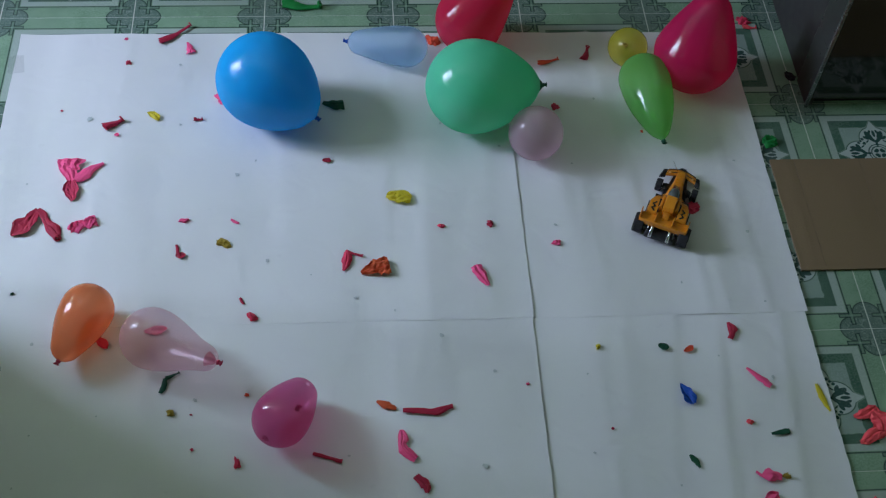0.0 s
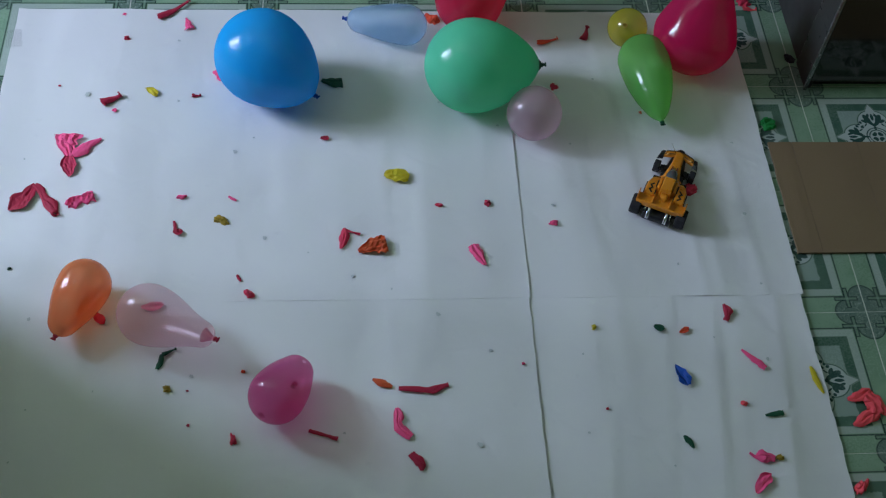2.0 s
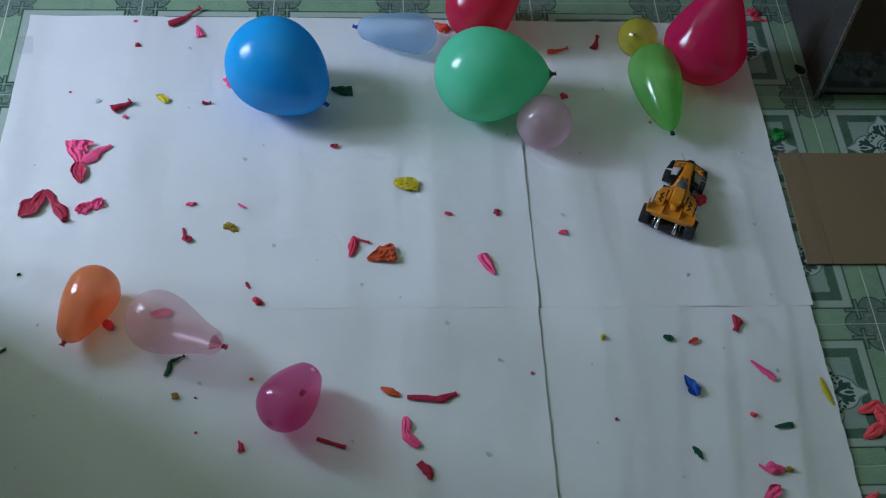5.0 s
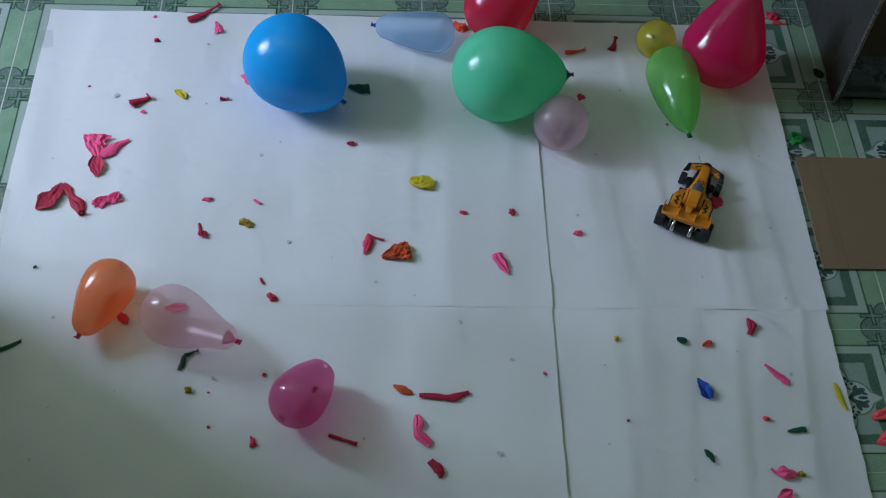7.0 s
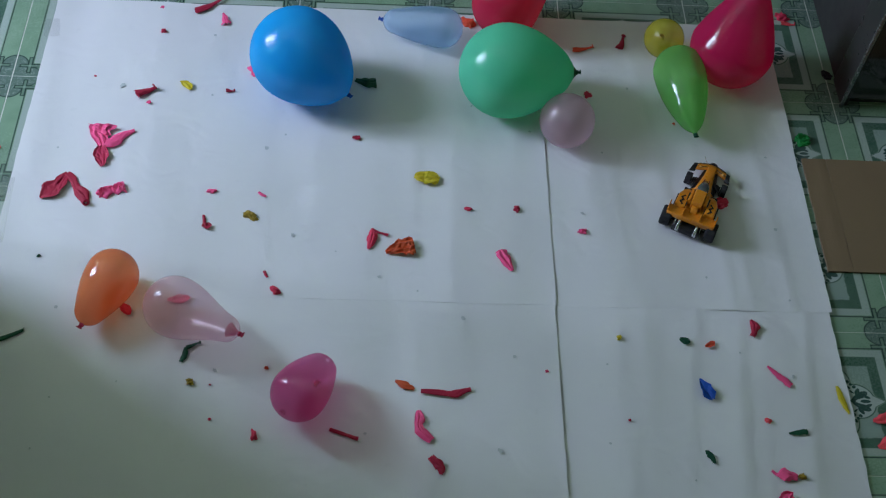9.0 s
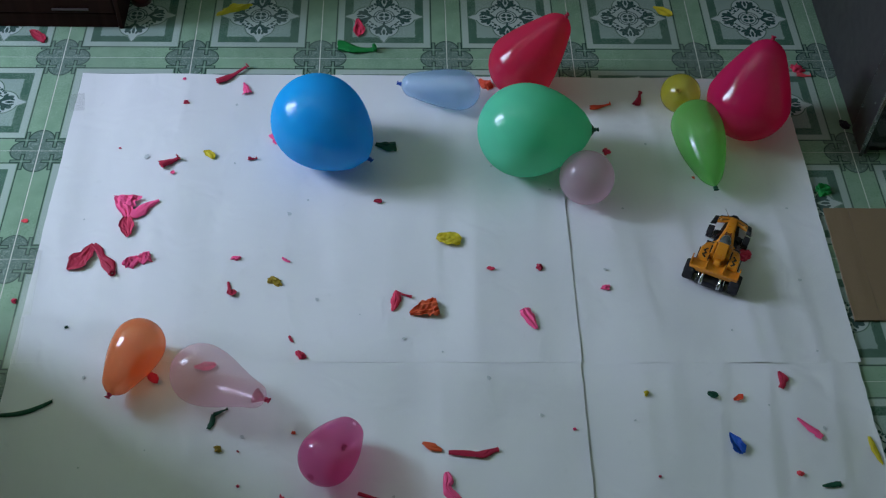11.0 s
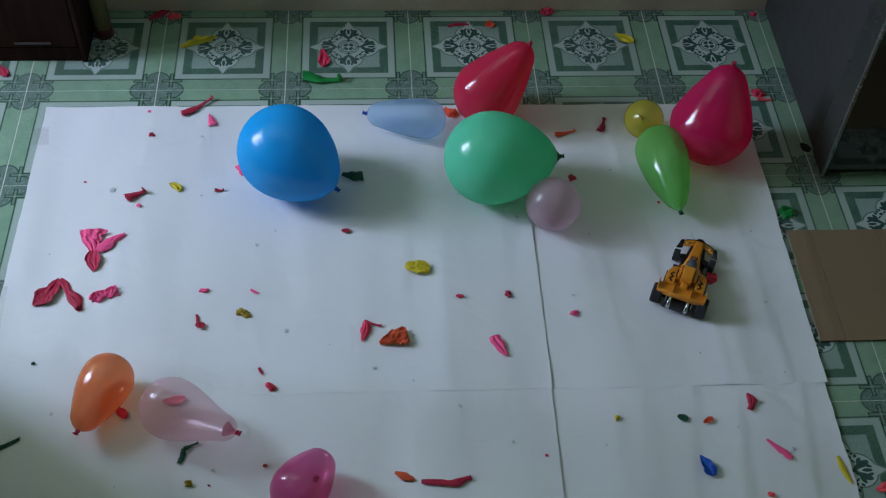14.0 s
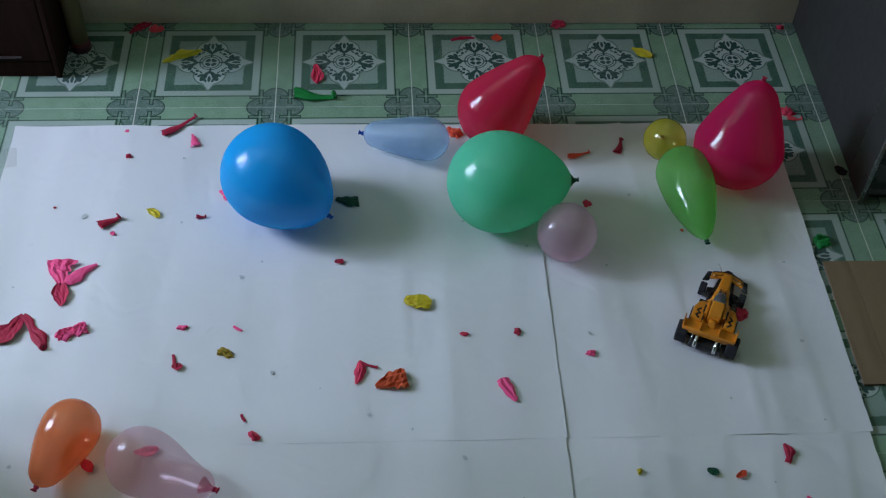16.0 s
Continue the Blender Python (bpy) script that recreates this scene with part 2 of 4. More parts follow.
POST = plain("grey_post", (0.034, 0.032, 0.030), 0.30, metal=0.1, vary=0.10, scale=10, bump=0.05)
STRIP = plain("metal_strip", (0.35, 0.36, 0.37), 0.25, metal=0.9, vary=0.1, scale=40, bump=0.03)
DARK_GLASS = plain("dark_glass", (0.022, 0.018, 0.011), 0.14, vary=0.2, scale=10, bump=0.0, coat=0.5)
WINDOW_PAINT = plain("window_frame_paint", (0.5, 0.5, 0.47), 0.5)
TAPE = latex("clear_tape", (0.86, 0.88, 0.88), 0.95, (0.99, 0.992, 0.99), rough=0.10, shine=0.09)

pink = rubber("pink_rubber", (1.0, 0.105, 0.27))
dark_pink = rubber("dark_pink_rubber", (0.55, 0.035, 0.09))
pink_red = rubber("pink_red_rubber", (0.72, 0.06, 0.16))
red = rubber("red_rubber", (0.70, 0.045, 0.10))
dark_red = rubber("dark_red_rubber", (0.42, 0.022, 0.055))
coral = rubber("coral_rubber", (0.92, 0.095, 0.115))
red_orange = rubber("red_orange_rubber", (0.75, 0.09, 0.04))
orange = rubber("orange_rubber", (0.62, 0.10, 0.035))
yellow = rubber("yellow_rubber", (0.62, 0.50, 0.03))
ochre = rubber("ochre_rubber", (0.36, 0.25, 0.03))
dark_green = rubber("dark_green_rubber", (0.015, 0.085, 0.045))
bright_green = rubber("bright_green_rubber", (0.015, 0.24, 0.05))
black = rubber("black_rubber", (0.01, 0.01, 0.012))
blue = rubber("blue_rubber", (0.012, 0.085, 0.42))
fleck = plain("grey_fleck", (0.55, 0.59, 0.58), 0.7, vary=0.3, scale=200)

CAR_YELLOW = plain("yellow_plastic", (0.76, 0.275, 0.018), 0.3, vary=0.1, scale=40, bump=0.03, coat=0.3)
CAR_BLACK = plain("black_plastic", (0.012, 0.013, 0.015), 0.4, vary=0.2, scale=40, bump=0.05)
TYRE = plain("tyre_rubber", (0.014, 0.014, 0.016), 0.75, vary=0.2, scale=90, bump=0.3)
CHROME = plain("chrome_plastic", (0.72, 0.73, 0.75), 0.18, metal=1.0, vary=0.05, scale=40, bump=0.0)
CANOPY = plain("smoked_canopy", (0.10, 0.12, 0.12), 0.10, vary=0.1, scale=20, bump=0.0, coat=0.6)
LAMP = plain("amber_lens", (0.80, 0.42, 0.14), 0.12, vary=0.1, scale=40, bump=0.0, coat=0.6)


# ---- mesh helpers ----
def mesh_object(name, bm, mat, smooth=True):
    me = bpy.data.meshes.new(name)
    bm.normal_update()
    bm.to_mesh(me)
    bm.free()
    me.materials.append(mat)
    if smooth:
        for f in me.polygons:
            f.use_smooth = True
    return new(name, me)


def part(name, bm, mat, parent, label="", smooth=True):
    ob = mesh_object(name, bm, mat, smooth)
    ob.parent = parent
    if label:
        tagged(ob, label)
    return ob


def box(bm, x0, x1, y0, y1, z0, z1, bevel=0.0):
    made = bmesh.ops.create_cube(bm, size=1.0)["verts"]
    for v in made:
        v.co = Vector(((x0 + x1) / 2 + v.co.x * (x1 - x0), (y0 + y1) / 2 + v.co.y * (y1 - y0), (z0 + z1) / 2 + v.co.z * (z1 - z0)))
    if bevel:
        edges = list({e for v in made for e in v.link_edges})
        bmesh.ops.bevel(bm, geom=edges, offset=bevel, segments=2, affect="EDGES", profile=0.5)
    return bm


def boxed(x0, x1, y0, y1, z0, z1, bevel=0.0):
    return box(bmesh.new(), x0, x1, y0, y1, z0, z1, bevel)


def cylinder(bm, r1, r2, depth, m, seg=24, caps=True):
    bmesh.ops.create_cone(bm, cap_ends=caps, segments=seg, radius1=r1, radius2=r2, depth=depth, matrix=m)
    return bm


def ring_mesh(bm, big, small, m, seg=20, tube=8):
    """A torus round the local z axis of m."""
    rows = []
    for i in range(seg):
        a = 2 * math.pi * i / seg
        rows.append([bm.verts.new(m @ Vector(((big + small * math.cos(b)) * math.cos(a), (big + small * math.cos(b)) * math.sin(a), small * math.sin(b))))
                     for b in (2 * math.pi * j / tube for j in range(tube))])
    for i in range(seg):
        for j in range(tube):
            bm.faces.new((rows[i][j], rows[(i + 1) % seg][j], rows[(i + 1) % seg][(j + 1) % tube], rows[i][(j + 1) % tube]))
    return bm


def loft(bm, sections, around=16, power=3.0):
    """Rounded sections along y: (y, centre x, half width, low z, high z)."""
    rows = []
    for y, cx, w, z0, z1 in sections:
        row = []
        for i in range(around):
            a = 2 * math.pi * i / around
            ca, sa = math.cos(a), math.sin(a)
            sx, sz = math.copysign(abs(ca) ** (2 / power), ca), math.copysign(abs(sa) ** (2 / power), sa)
            row.append(bm.verts.new((cx + w * sx, y, (z0 + z1) / 2 + (z1 - z0) / 2 * sz)))
        rows.append(row)
    for r1, r2 in zip(rows, rows[1:]):
        for i in range(around):
            bm.faces.new((r1[i], r1[(i + 1) % around], r2[(i + 1) % around], r2[i]))
    bm.faces.new(rows[0])
    bm.faces.new(list(reversed(rows[-1])))
    bmesh.ops.recalc_face_normals(bm, faces=bm.faces)
    return bm


# ---- the room ----
X0, X1, Y0, Y1, TOP = WALL_X, 1.9, -3.3, 0.303, 2.8
floor = mesh_object("floor", boxed(X0 - 0.2, X1 + 0.2, Y0 - 0.2, Y1 + 0.2, -0.10, -0.0005), GROUT, False)
tagged(floor, "glazed green patterned ceramic tile floor with pale joints", "floor", kind="structure")

wall = mesh_object("wall_north", boxed(X0 - 0.2, X1 + 0.2, Y1, Y1 + 0.2, 0.0, TOP), WALL, False)
tagged(wall, "dull painted room wall above a tan skirting", "wall", kind="structure")
wall = mesh_object("wall_south", boxed(X0 - 0.2, X1 + 0.2, Y0 - 0.2, Y0, 0.0, TOP), WALL, False)
tagged(wall, "plain painted room wall behind the floor", "wall", kind="structure")
wall = mesh_object("wall_east", boxed(X1, X1 + 0.2, Y0, Y1, 0.0, TOP), WALL, False)
tagged(wall, "plain painted room wall beside the cabinet", "wall", kind="structure")
bm = bmesh.new()
box(bm, X0 - 0.2, X0, Y0, WIN_Y0, 0.0, TOP)
box(bm, X0 - 0.2, X0, WIN_Y1, Y1, 0.0, TOP)
box(bm, X0 - 0.2, X0, WIN_Y0, WIN_Y1, 0.0, WIN_Z0)
box(bm, X0 - 0.2, X0, WIN_Y0, WIN_Y1, WIN_Z1, TOP)
tagged(mesh_object("wall_west", bm, WALL, False), "plain painted room wall with a window opening", "wall", kind="structure")
# unseen wall added further in, blocking window light from the near left paper
SLIT_Y0, SLIT_Y1, SLIT_Z0, SLIT_Z1 = -1.20, -1.12, 1.00, 1.90
bm = bmesh.new()
box(bm, X0, -1.08, SLIT_Y1, -0.69, 0.0, TOP)
box(bm, X0, -1.08, Y0, SLIT_Y0, 0.0, TOP)
box(bm, X0, -1.08, SLIT_Y0, SLIT_Y1, 0.0, SLIT_Z0)
box(bm, X0, -1.08, SLIT_Y0, SLIT_Y1, SLIT_Z1, TOP)
tagged(mesh_object("added_shade_wall", bm, WALL_SHADED, False), "plain painted unseen wall added to shade the near floor", "wall", kind="structure")
tagged(mesh_object("ceiling", boxed(X0 - 0.2, X1 + 0.2, Y0 - 0.2, Y1 + 0.2, TOP, TOP + 0.12), CEIL, False), "plain pale painted ceiling", "ceiling", kind="structure")
tagged(mesh_object("baseboard", boxed(X0, 0.93, Y1 - 0.012, Y1 - 0.0005, 0.0, 0.14, 0.003), SKIRT, False), "tan stained ceramic skirting along the wall", "skirting", kind="structure")

window = tagged(new("window_1"), "painted window with two sashes letting in daylight", "window", kind="structure")
wy, wz = (WIN_Y0 + WIN_Y1) / 2, (WIN_Z0 + WIN_Z1) / 2
bm = bmesh.new()
box(bm, X0 - 0.08, X0 - 0.03, WIN_Y0, WIN_Y0 + 0.04, WIN_Z0, WIN_Z1)
box(bm, X0 - 0.08, X0 - 0.03, WIN_Y1 - 0.04, WIN_Y1, WIN_Z0, WIN_Z1)
box(bm, X0 - 0.08, X0 - 0.03, WIN_Y0 + 0.04, WIN_Y1 - 0.04, WIN_Z0, WIN_Z0 + 0.04)
box(bm, X0 - 0.08, X0 - 0.03, WIN_Y0 + 0.04, WIN_Y1 - 0.04, WIN_Z1 - 0.04, WIN_Z1)
part("window_frame", bm, WINDOW_PAINT, window, smooth=False)
part("mullion", boxed(X0 - 0.075, X0 - 0.035, WIN_Y0 + 0.13, WIN_Y0 + 0.34, WIN_Z0 + 0.04, WIN_Z1 - 0.04), WINDOW_PAINT, window, smooth=False)

slit = tagged(new("window_2"), "narrow tall window slot in the added shade wall", "window", kind="structure")
bm = bmesh.new()
box(bm, -1.14, -1.11, SLIT_Y0, SLIT_Y0 + 0.008, SLIT_Z0, SLIT_Z1)
box(bm, -1.14, -1.11, SLIT_Y1 - 0.008, SLIT_Y1, SLIT_Z0, SLIT_Z1)
part("window_frame", bm, WINDOW_PAINT, slit, smooth=False)

# ---- large things at the edges ----
cab = tagged(new("cabinet"), "tall grey metal cabinet with dark glass front standing on tiles", "cabinet")
CX, CY0, CY1 = 0.916, -0.300, 0.296
part("body", boxed(CX + 0.002, 1.60, CY0 + 0.012, CY1, 0.012, 1.75, 0.004), DARK_GLASS, cab, smooth=False)
part("side_panel", boxed(CX, CX + 0.012, CY0 + 0.085, CY1, 0.002, 1.75, 0.002), STEEL, cab, "smooth grey side panel", smooth=False)
part("corner_strip", boxed(CX - 0.004, CX + 0.012, CY0 + 0.004, CY0 + 0.083, 0.002, 1.75, 0.002), POST, cab, smooth=False)
part("edge_trim", boxed(CX - 0.007, CX, CY0 - 0.003, CY0 + 0.004, 0.002, 1.75, 0.001), STRIP, cab, "thin bright metal edge", smooth=False)
part("glass_front", boxed(CX + 0.002, 1.60, CY0, CY0 + 0.010, 0.03, 1.75, 0.002), DARK_GLASS, cab, "dark glossy glass front", smooth=False)
part("plinth", boxed(CX + 0.01, 1.59, CY0 + 0.02, CY1, 0.0, 0.03), CAR_BLACK, cab, smooth=False)

side = tagged(new("wooden_cabinet"), "low dark brown wooden cabinet against the wall", "cabinet")
WX, WY = -0.772, 0.100
part("body", boxed(-1.50, WX - 0.012, WY + 0.02, Y1 - 0.014, 0.0, 0.90, 0.004), WOOD, side, smooth=False)
part("side_panel", boxed(WX - 0.012, WX, WY, Y1 - 0.02, 0.0, 0.90, 0.003), WOOD, side, smooth=False)
part("door", boxed(-1.49, WX - 0.014, WY + 0.002, WY + 0.02, 0.045, 0.88, 0.004), WOOD, side, smooth=False)
part("plinth", boxed(-1.49, WX - 0.014, WY + 0.006, WY + 0.02, 0.0, 0.042, 0.002), WOOD, side, smooth=False)
part("top_board", boxed(-1.52, WX + 0.01, WY - 0.015, Y1 - 0.014, 0.90, 0.925, 0.005), WOOD, side, smooth=False)
part("handle_strip", boxed(-0.93, -0.845, WY - 0.004, WY + 0.002, 0.058, 0.062, 0.001), WORN, side, "thin worn metal strip", smooth=False)

pole = tagged(new("wooden_pole"), "pale wooden pole with a maroon foot beside the cabinet", "pole")
part("shaft", cylinder(bmesh.new(), 0.020, 0.018, 0.60, pose(-0.746, 0.205, 0.325), 24), BAMBOO, pole)
bm = cylinder(bmesh.new(), 0.024, 0.021, 0.025, pose(-0.746, 0.205, 0.0125), 24)
part("foot", bm, MAROON, pole, "maroon painted foot")

# ---- cardboard ----
board = tagged(new("cardboard_sheet"), "flat brown corrugated cardboard with fold lines lying on tiles", "cardboard")
creases = (0.793, 0.846, 0.990, 1.13, 1.30)
for i, (a, b) in enumerate(zip(creases, creases[1:])):
    bm = bmesh.new()
    nx, ny = 6, 14
    grid = [[bm.verts.new((a + 0.0005 + (b - a - 0.0010) * ix / nx + 0.002 * noise.noise((iy * 0.5, i, 3.0)) * (i == 0 and ix == 0),
                           -0.748 + 0.291 * iy / ny + 0.0015 * noise.noise((ix * 0.9 + i * 5, iy * 3.1, 0)) * (iy in (0, ny)),
                           0.0056 + 0.0003 * math.sin(math.pi * ix / nx) + 0.001 * noise.noise((ix * .4 + i * 4, iy * .3, 7))))
             for iy in range(ny + 1)] for ix in range(nx + 1)]
    for ix in range(nx):
        for iy in range(ny):
            bm.faces.new((grid[ix][iy], grid[ix + 1][iy], grid[ix + 1][iy + 1], grid[ix][iy + 1]))
    ob = part("panel", bm, CARD, board, smooth=False)
    ob.data.materials.append(CARD_EDGE)
    so = ob.modifiers.new("thick", "SOLIDIFY")
    so.thickness, so.offset, so.material_offset_rim = 0.0048, -1.0, 1
for c in creases[1:-1]:
    part("fold", boxed(c - 0.0012, c + 0.0012, -0.747, -0.458, 0.0012, 0.0050), CARD_EDGE, board, smooth=False)

# ---- paper sheets ----
FOLDS = ((-0.60, 0.0011), (-0.33, 0.0009), (-0.02, 0.0014), (0.056, 0.0012), (0.40, 0.0016), (0.50, 0.0026), (0.590, 0.0040), (0.635, 0.0016), (0.713, 0.0036))


def sheet(x0, x1, y0, y1, z, lift, seed, ragged=0.001, skew=0.0):
    """A sheet of paper with rolled-up memory folds and slightly lifted edges; lift: left, right, front, back."""
    bm = bmesh.new()
    nx, ny = max(24, int((x1 - x0) * 110)), max(20, int((y1 - y0) * 90))
    rows = []
    for i in range(nx + 1):
        row = []
        for j in range(ny + 1):
            x, y = x0 + (x1 - x0) * i / nx, y0 + (y1 - y0) * j / ny
            h = z
            for fx, amp in FOLDS:
                lean = fx + skew * (y + 1.0) + 0.010 * math.sin(y * 4 + seed) + 0.02 * noise.noise((fx * 9, y * 2.0, seed))
                h += amp * math.exp(-abs(x - lean) / (0.024 if x < lean else 0.008)) * max(0.0, 0.7 + 0.9 * noise.noise((y * 2.5, fx * 7, seed)))
            h += 0.0007 * noise.noise((x * 6, y * 5, seed)) + 0.0004 * abs(noise.noise((x * 9 + y * 3, y * 7 - x * 2, seed + 3)))
            for d, amt in zip((x - x0, x1 - x, y - y0, y1 - y), lift):
                h += amt * math.exp(-d / 0.022) * (0.7 + 0.7 * noise.noise((x * 6 + seed, y * 6, 2.0)))
            ex = (0.0028 * noise.noise((y * 5, seed, 5)) + ragged * noise.noise((y * 26, seed, 6))) * (i in (0, nx))
            ey = 0.0016 * noise.noise((x * 7, seed, 9)) * (j in (0, ny))
            row.append(bm.verts.new((x + ex, y + ey, max(h, 0.0012))))
        rows.append(row)
    for i in range(nx):
        for j in range(ny):
            bm.faces.new((rows[i][j], rows[i + 1][j], rows[i + 1][j + 1], rows[i][j + 1]))
    # the edges and the underside
    down = Vector((0, 0, -0.0004))
    loop = rows[0][:] + [r[-1] for r in rows[1:]] + rows[-1][-2::-1] + [r[0] for r in rows[-2:0:-1]]
    top = [bm.verts.new(v.co) for v in loop]
    low = [bm.verts.new(v.co + down) for v in loop]
    for k in range(len(loop)):
        n = (k + 1) % len(loop)
        bm.faces.new((top[k], top[n], low[n], low[k]))
    under = [[bm.verts.new(v.co + down) for v in r] for r in rows]
    for i in range(nx):
        for j in range(ny):
            bm.faces.new((under[i][j], under[i][j + 1], under[i + 1][j + 1], under[i + 1][j]))
    return mesh_object("paper_sheet", bm, PAPER)


for args, words in (((-0.842, 0.242, -0.846, -0.057, 0.0029, (0.002, 0.0026, 0.0001, 0.0015), 1.0), "large white paper sheet with faint folds taped on the floor"),
                    ((0.232, 0.781, -0.846, -0.058, 0.0022, (0.0, 0.005, 0.0002, 0.0015), 4.0, 0.001, -0.06), "narrow white paper sheet with a lifted edge beside cardboard"),
                    ((-0.842, 0.238, -1.634, -0.842, 0.0025, (0.002, 0.0028, 0.001, 0.0), 7.0, 0.0016), "large white paper sheet butted to its neighbours on the floor"),
                    ((0.232, 0.776, -1.634, -0.842, 0.0017, (0.0, 0.005, 0.001, 0.0), 9.0, 0.0036, 0.155), "narrow white paper sheet with soft folds on the tiles")):
    tagged(sheet(*args), words, "paper sheet", "paper sheets on the floor")

for x, y, w, d, turn in ((-0.838, -0.155, 0.035, 0.055, 10), (-0.840, -0.66, 0.024, 0.16, 3), (-0.845, -0.80, 0.024, 0.11, 2)):
    bm = bmesh.new()
    rows = [[bm.verts.new((w * (i / 6 - 0.5), d * (j / 8 - 0.5), 0.0016 * noise.noise((i * 1.1, j * 1.1 + x, y * 9)))) for j in range(9)] for i in range(7)]
    for i in range(6):
        for j in range(8):
            bm.faces.new((rows[i][j], rows[i + 1][j], rows[i + 1][j + 1], rows[i][j + 1]))
    ob = mesh_object("tape_strip", bm, TAPE)
    ob.matrix_world = pose(x, y, 0.0072, 0, 0, turn)
    tagged(ob, "crumpled strip of clear tape on the paper edge", "tape", "tape strips")


# ---- balloons ----
def balloon(label, mat, knot_mat, place, radius, length, taper, blunt, az, tilt, tuck=0.0, group="inflated balloons"):
    """A tied balloon: round end, tapering neck, rolled knot and flared lip. place: the middle of its widest round; tuck: how far the knot is folded under."""
    thing = tagged(new("balloon"), label, "balloon", group)
    thing.matrix_world = pose(*place, 0, -tilt, az)
    tail = length - radius
    stations = [(-radius * math.cos(math.pi / 2 * i / 14), radius * math.sin(math.pi / 2 * i / 14)) for i in range(15)]
    for i in range(1, 41):
        f = i / 40
        cap = math.sqrt(max(0.0, 1 - (max(0.0, f - 0.84) / 0.16) ** 2))
        r = radius * ((1 - blunt) * (max(math.cos(math.pi / 2 * f), 0) ** taper if taper > 0 else 1 - f ** -taper) + blunt) * cap
        stations.append((tail * f, max(r, 0.0042 if i > 20 else 0)))
    bm = bmesh.new()
    around = 48
    tip = bm.verts.new((-radius, 0, 0))
    rows = [[bm.verts.new((a, r * math.cos(2 * math.pi * k / around), r * math.sin(2 * math.pi * k / around))) for k in range(around)] for a, r in stations[1:]]
    for k in range(around):
        bm.faces.new((tip, rows[0][k], rows[0][(k + 1) % around]))
    for r1, r2 in zip(rows, rows[1:]):
        for k in range(around):
            bm.faces.new((r1[k], r2[k], r2[(k + 1) % around], r1[(k + 1) % around]))
    bmesh.ops.recalc_face_normals(bm, faces=bm.faces)
    part("body", bm, mat, thing)
    bm = bmesh.new()
    turn = pose(tail + 0.002 - tuck, 0, -tuck, 0, 90, 0)
    ring_mesh(bm, 0.0028, 0.0022, turn)
    ring_mesh(bm, 0.0022, 0.0018, pose(tail + 0.0034 - tuck, 0.001, 0.001 - tuck, 25, 80, 10))
    part("knot", bm, knot_mat, thing)
    bm = bmesh.new()
    rows = []
    for i in range(6):
        f = i / 5
        r = 0.0022 + 0.0032 * f * f
        rows.append([bm.verts.new((tail + 0.004 - tuck + 0.006 * f, r * math.cos(2 * math.pi * k / 18) * (1 + .15 * math.sin(3 * k)), 0.55 * r * math.sin(2 * math.pi * k / 18) + 0.002 * f - tuck)) for k in range(18)])
    for r1, r2 in zip(rows, rows[1:]):
        for k in range(18):
            bm.faces.new((r1[k], r2[k], r2[(k + 1) % 18], r1[(k + 1) % 18]))
    ob = part("lip", bm, knot_mat, thing)
    so = ob.modifiers.new("thick", "SOLIDIFY")
    so.thickness = 0.0008
    return thing


BLUE = latex("blue_latex", (0.022, 0.50, 0.97), 0.03, (0.05, 0.35, 0.9), 0.32, 0.17, 0.14)
GREEN = latex("green_latex", (0.19, 0.88, 0.54), 0.10, (0.2, 0.88, 0.55), 0.40, 0.15, 0.2)
PALE_BLUE = latex("pale_blue_latex", (0.52, 0.74, 0.98), 0.66, (0.84, 0.93, 1.0), 0.4)
RED = latex("red_latex", (0.93, 0.050, 0.14), 0.27, (0.98, 0.26, 0.36), 0.5)
CRIMSON = latex("crimson_latex", (0.90, 0.028, 0.18), 0.30, (0.97, 0.24, 0.42), 0.5)
LIME = latex("lime_latex", (0.26, 0.74, 0.20), 0.47, (0.72, 0.97, 0.62), 0.45)
LEMON = latex("lemon_latex", (0.76, 0.70, 0.06), 0.56, (0.96, 0.95, 0.60), 0.4)
BLUSH = latex("blush_latex", (1.0, 0.74, 0.84), 0.56, (0.998, 0.86, 0.92), 0.55)
CLEAR = latex("clear_pink_latex", (0.97, 0.62, 0.69), 0.78, (0.997, 0.915, 0.94), 0.45, 0.21)
ORANGE = latex("orange_latex", (0.98, 0.29, 0.11), 0.55, (0.995, 0.66, 0.46), 0.5)
COLLAR = latex("pink_collar_latex", (0.70, 0.25, 0.36), 0.35, (0.95, 0.60, 0.70), 0.5)
THICK_MAGENTA = latex("thick_magenta_latex", (0.62, 0.04, 0.20), 0.72, (0.86, 0.40, 0.55), 0.4)
MAGENTA = latex("magenta_latex", (0.78, 0.11, 0.34), 0.70, (0.94, 0.50, 0.70), 0.42, 0.12)

balloon("big glossy opaque blue balloon lying on white paper", BLUE, blue, (-0.284, -0.302, 0.103), 0.100, 0.240, 0.66, 0.05, -38, -11)
green_one = balloon("big glossy opaque green balloon lying on white paper", GREEN, dark_green, (0.154, -0.328, 0.104), 0.100, 0.248, 0.75, 0.08, 1, 0)
balloon("small blunt translucent pale blue balloon on white paper", PALE_BLUE, blue, (0.024, -0.152, 0.051), 0.046, 0.182, 1.2, 0.50, 167, -5)
balloon("pear-shaped shiny red balloon tipped up behind green one", RED, dark_red, (0.166, -0.099, 0.082), 0.078, 0.229, -1.3, 0.28, 11, 55)
balloon("pear-shaped shiny crimson balloon standing near the paper edge", CRIMSON, dark_red, (0.656, -0.222, 0.097), 0.092, 0.232, -1.3, 0.27, 59, 67)
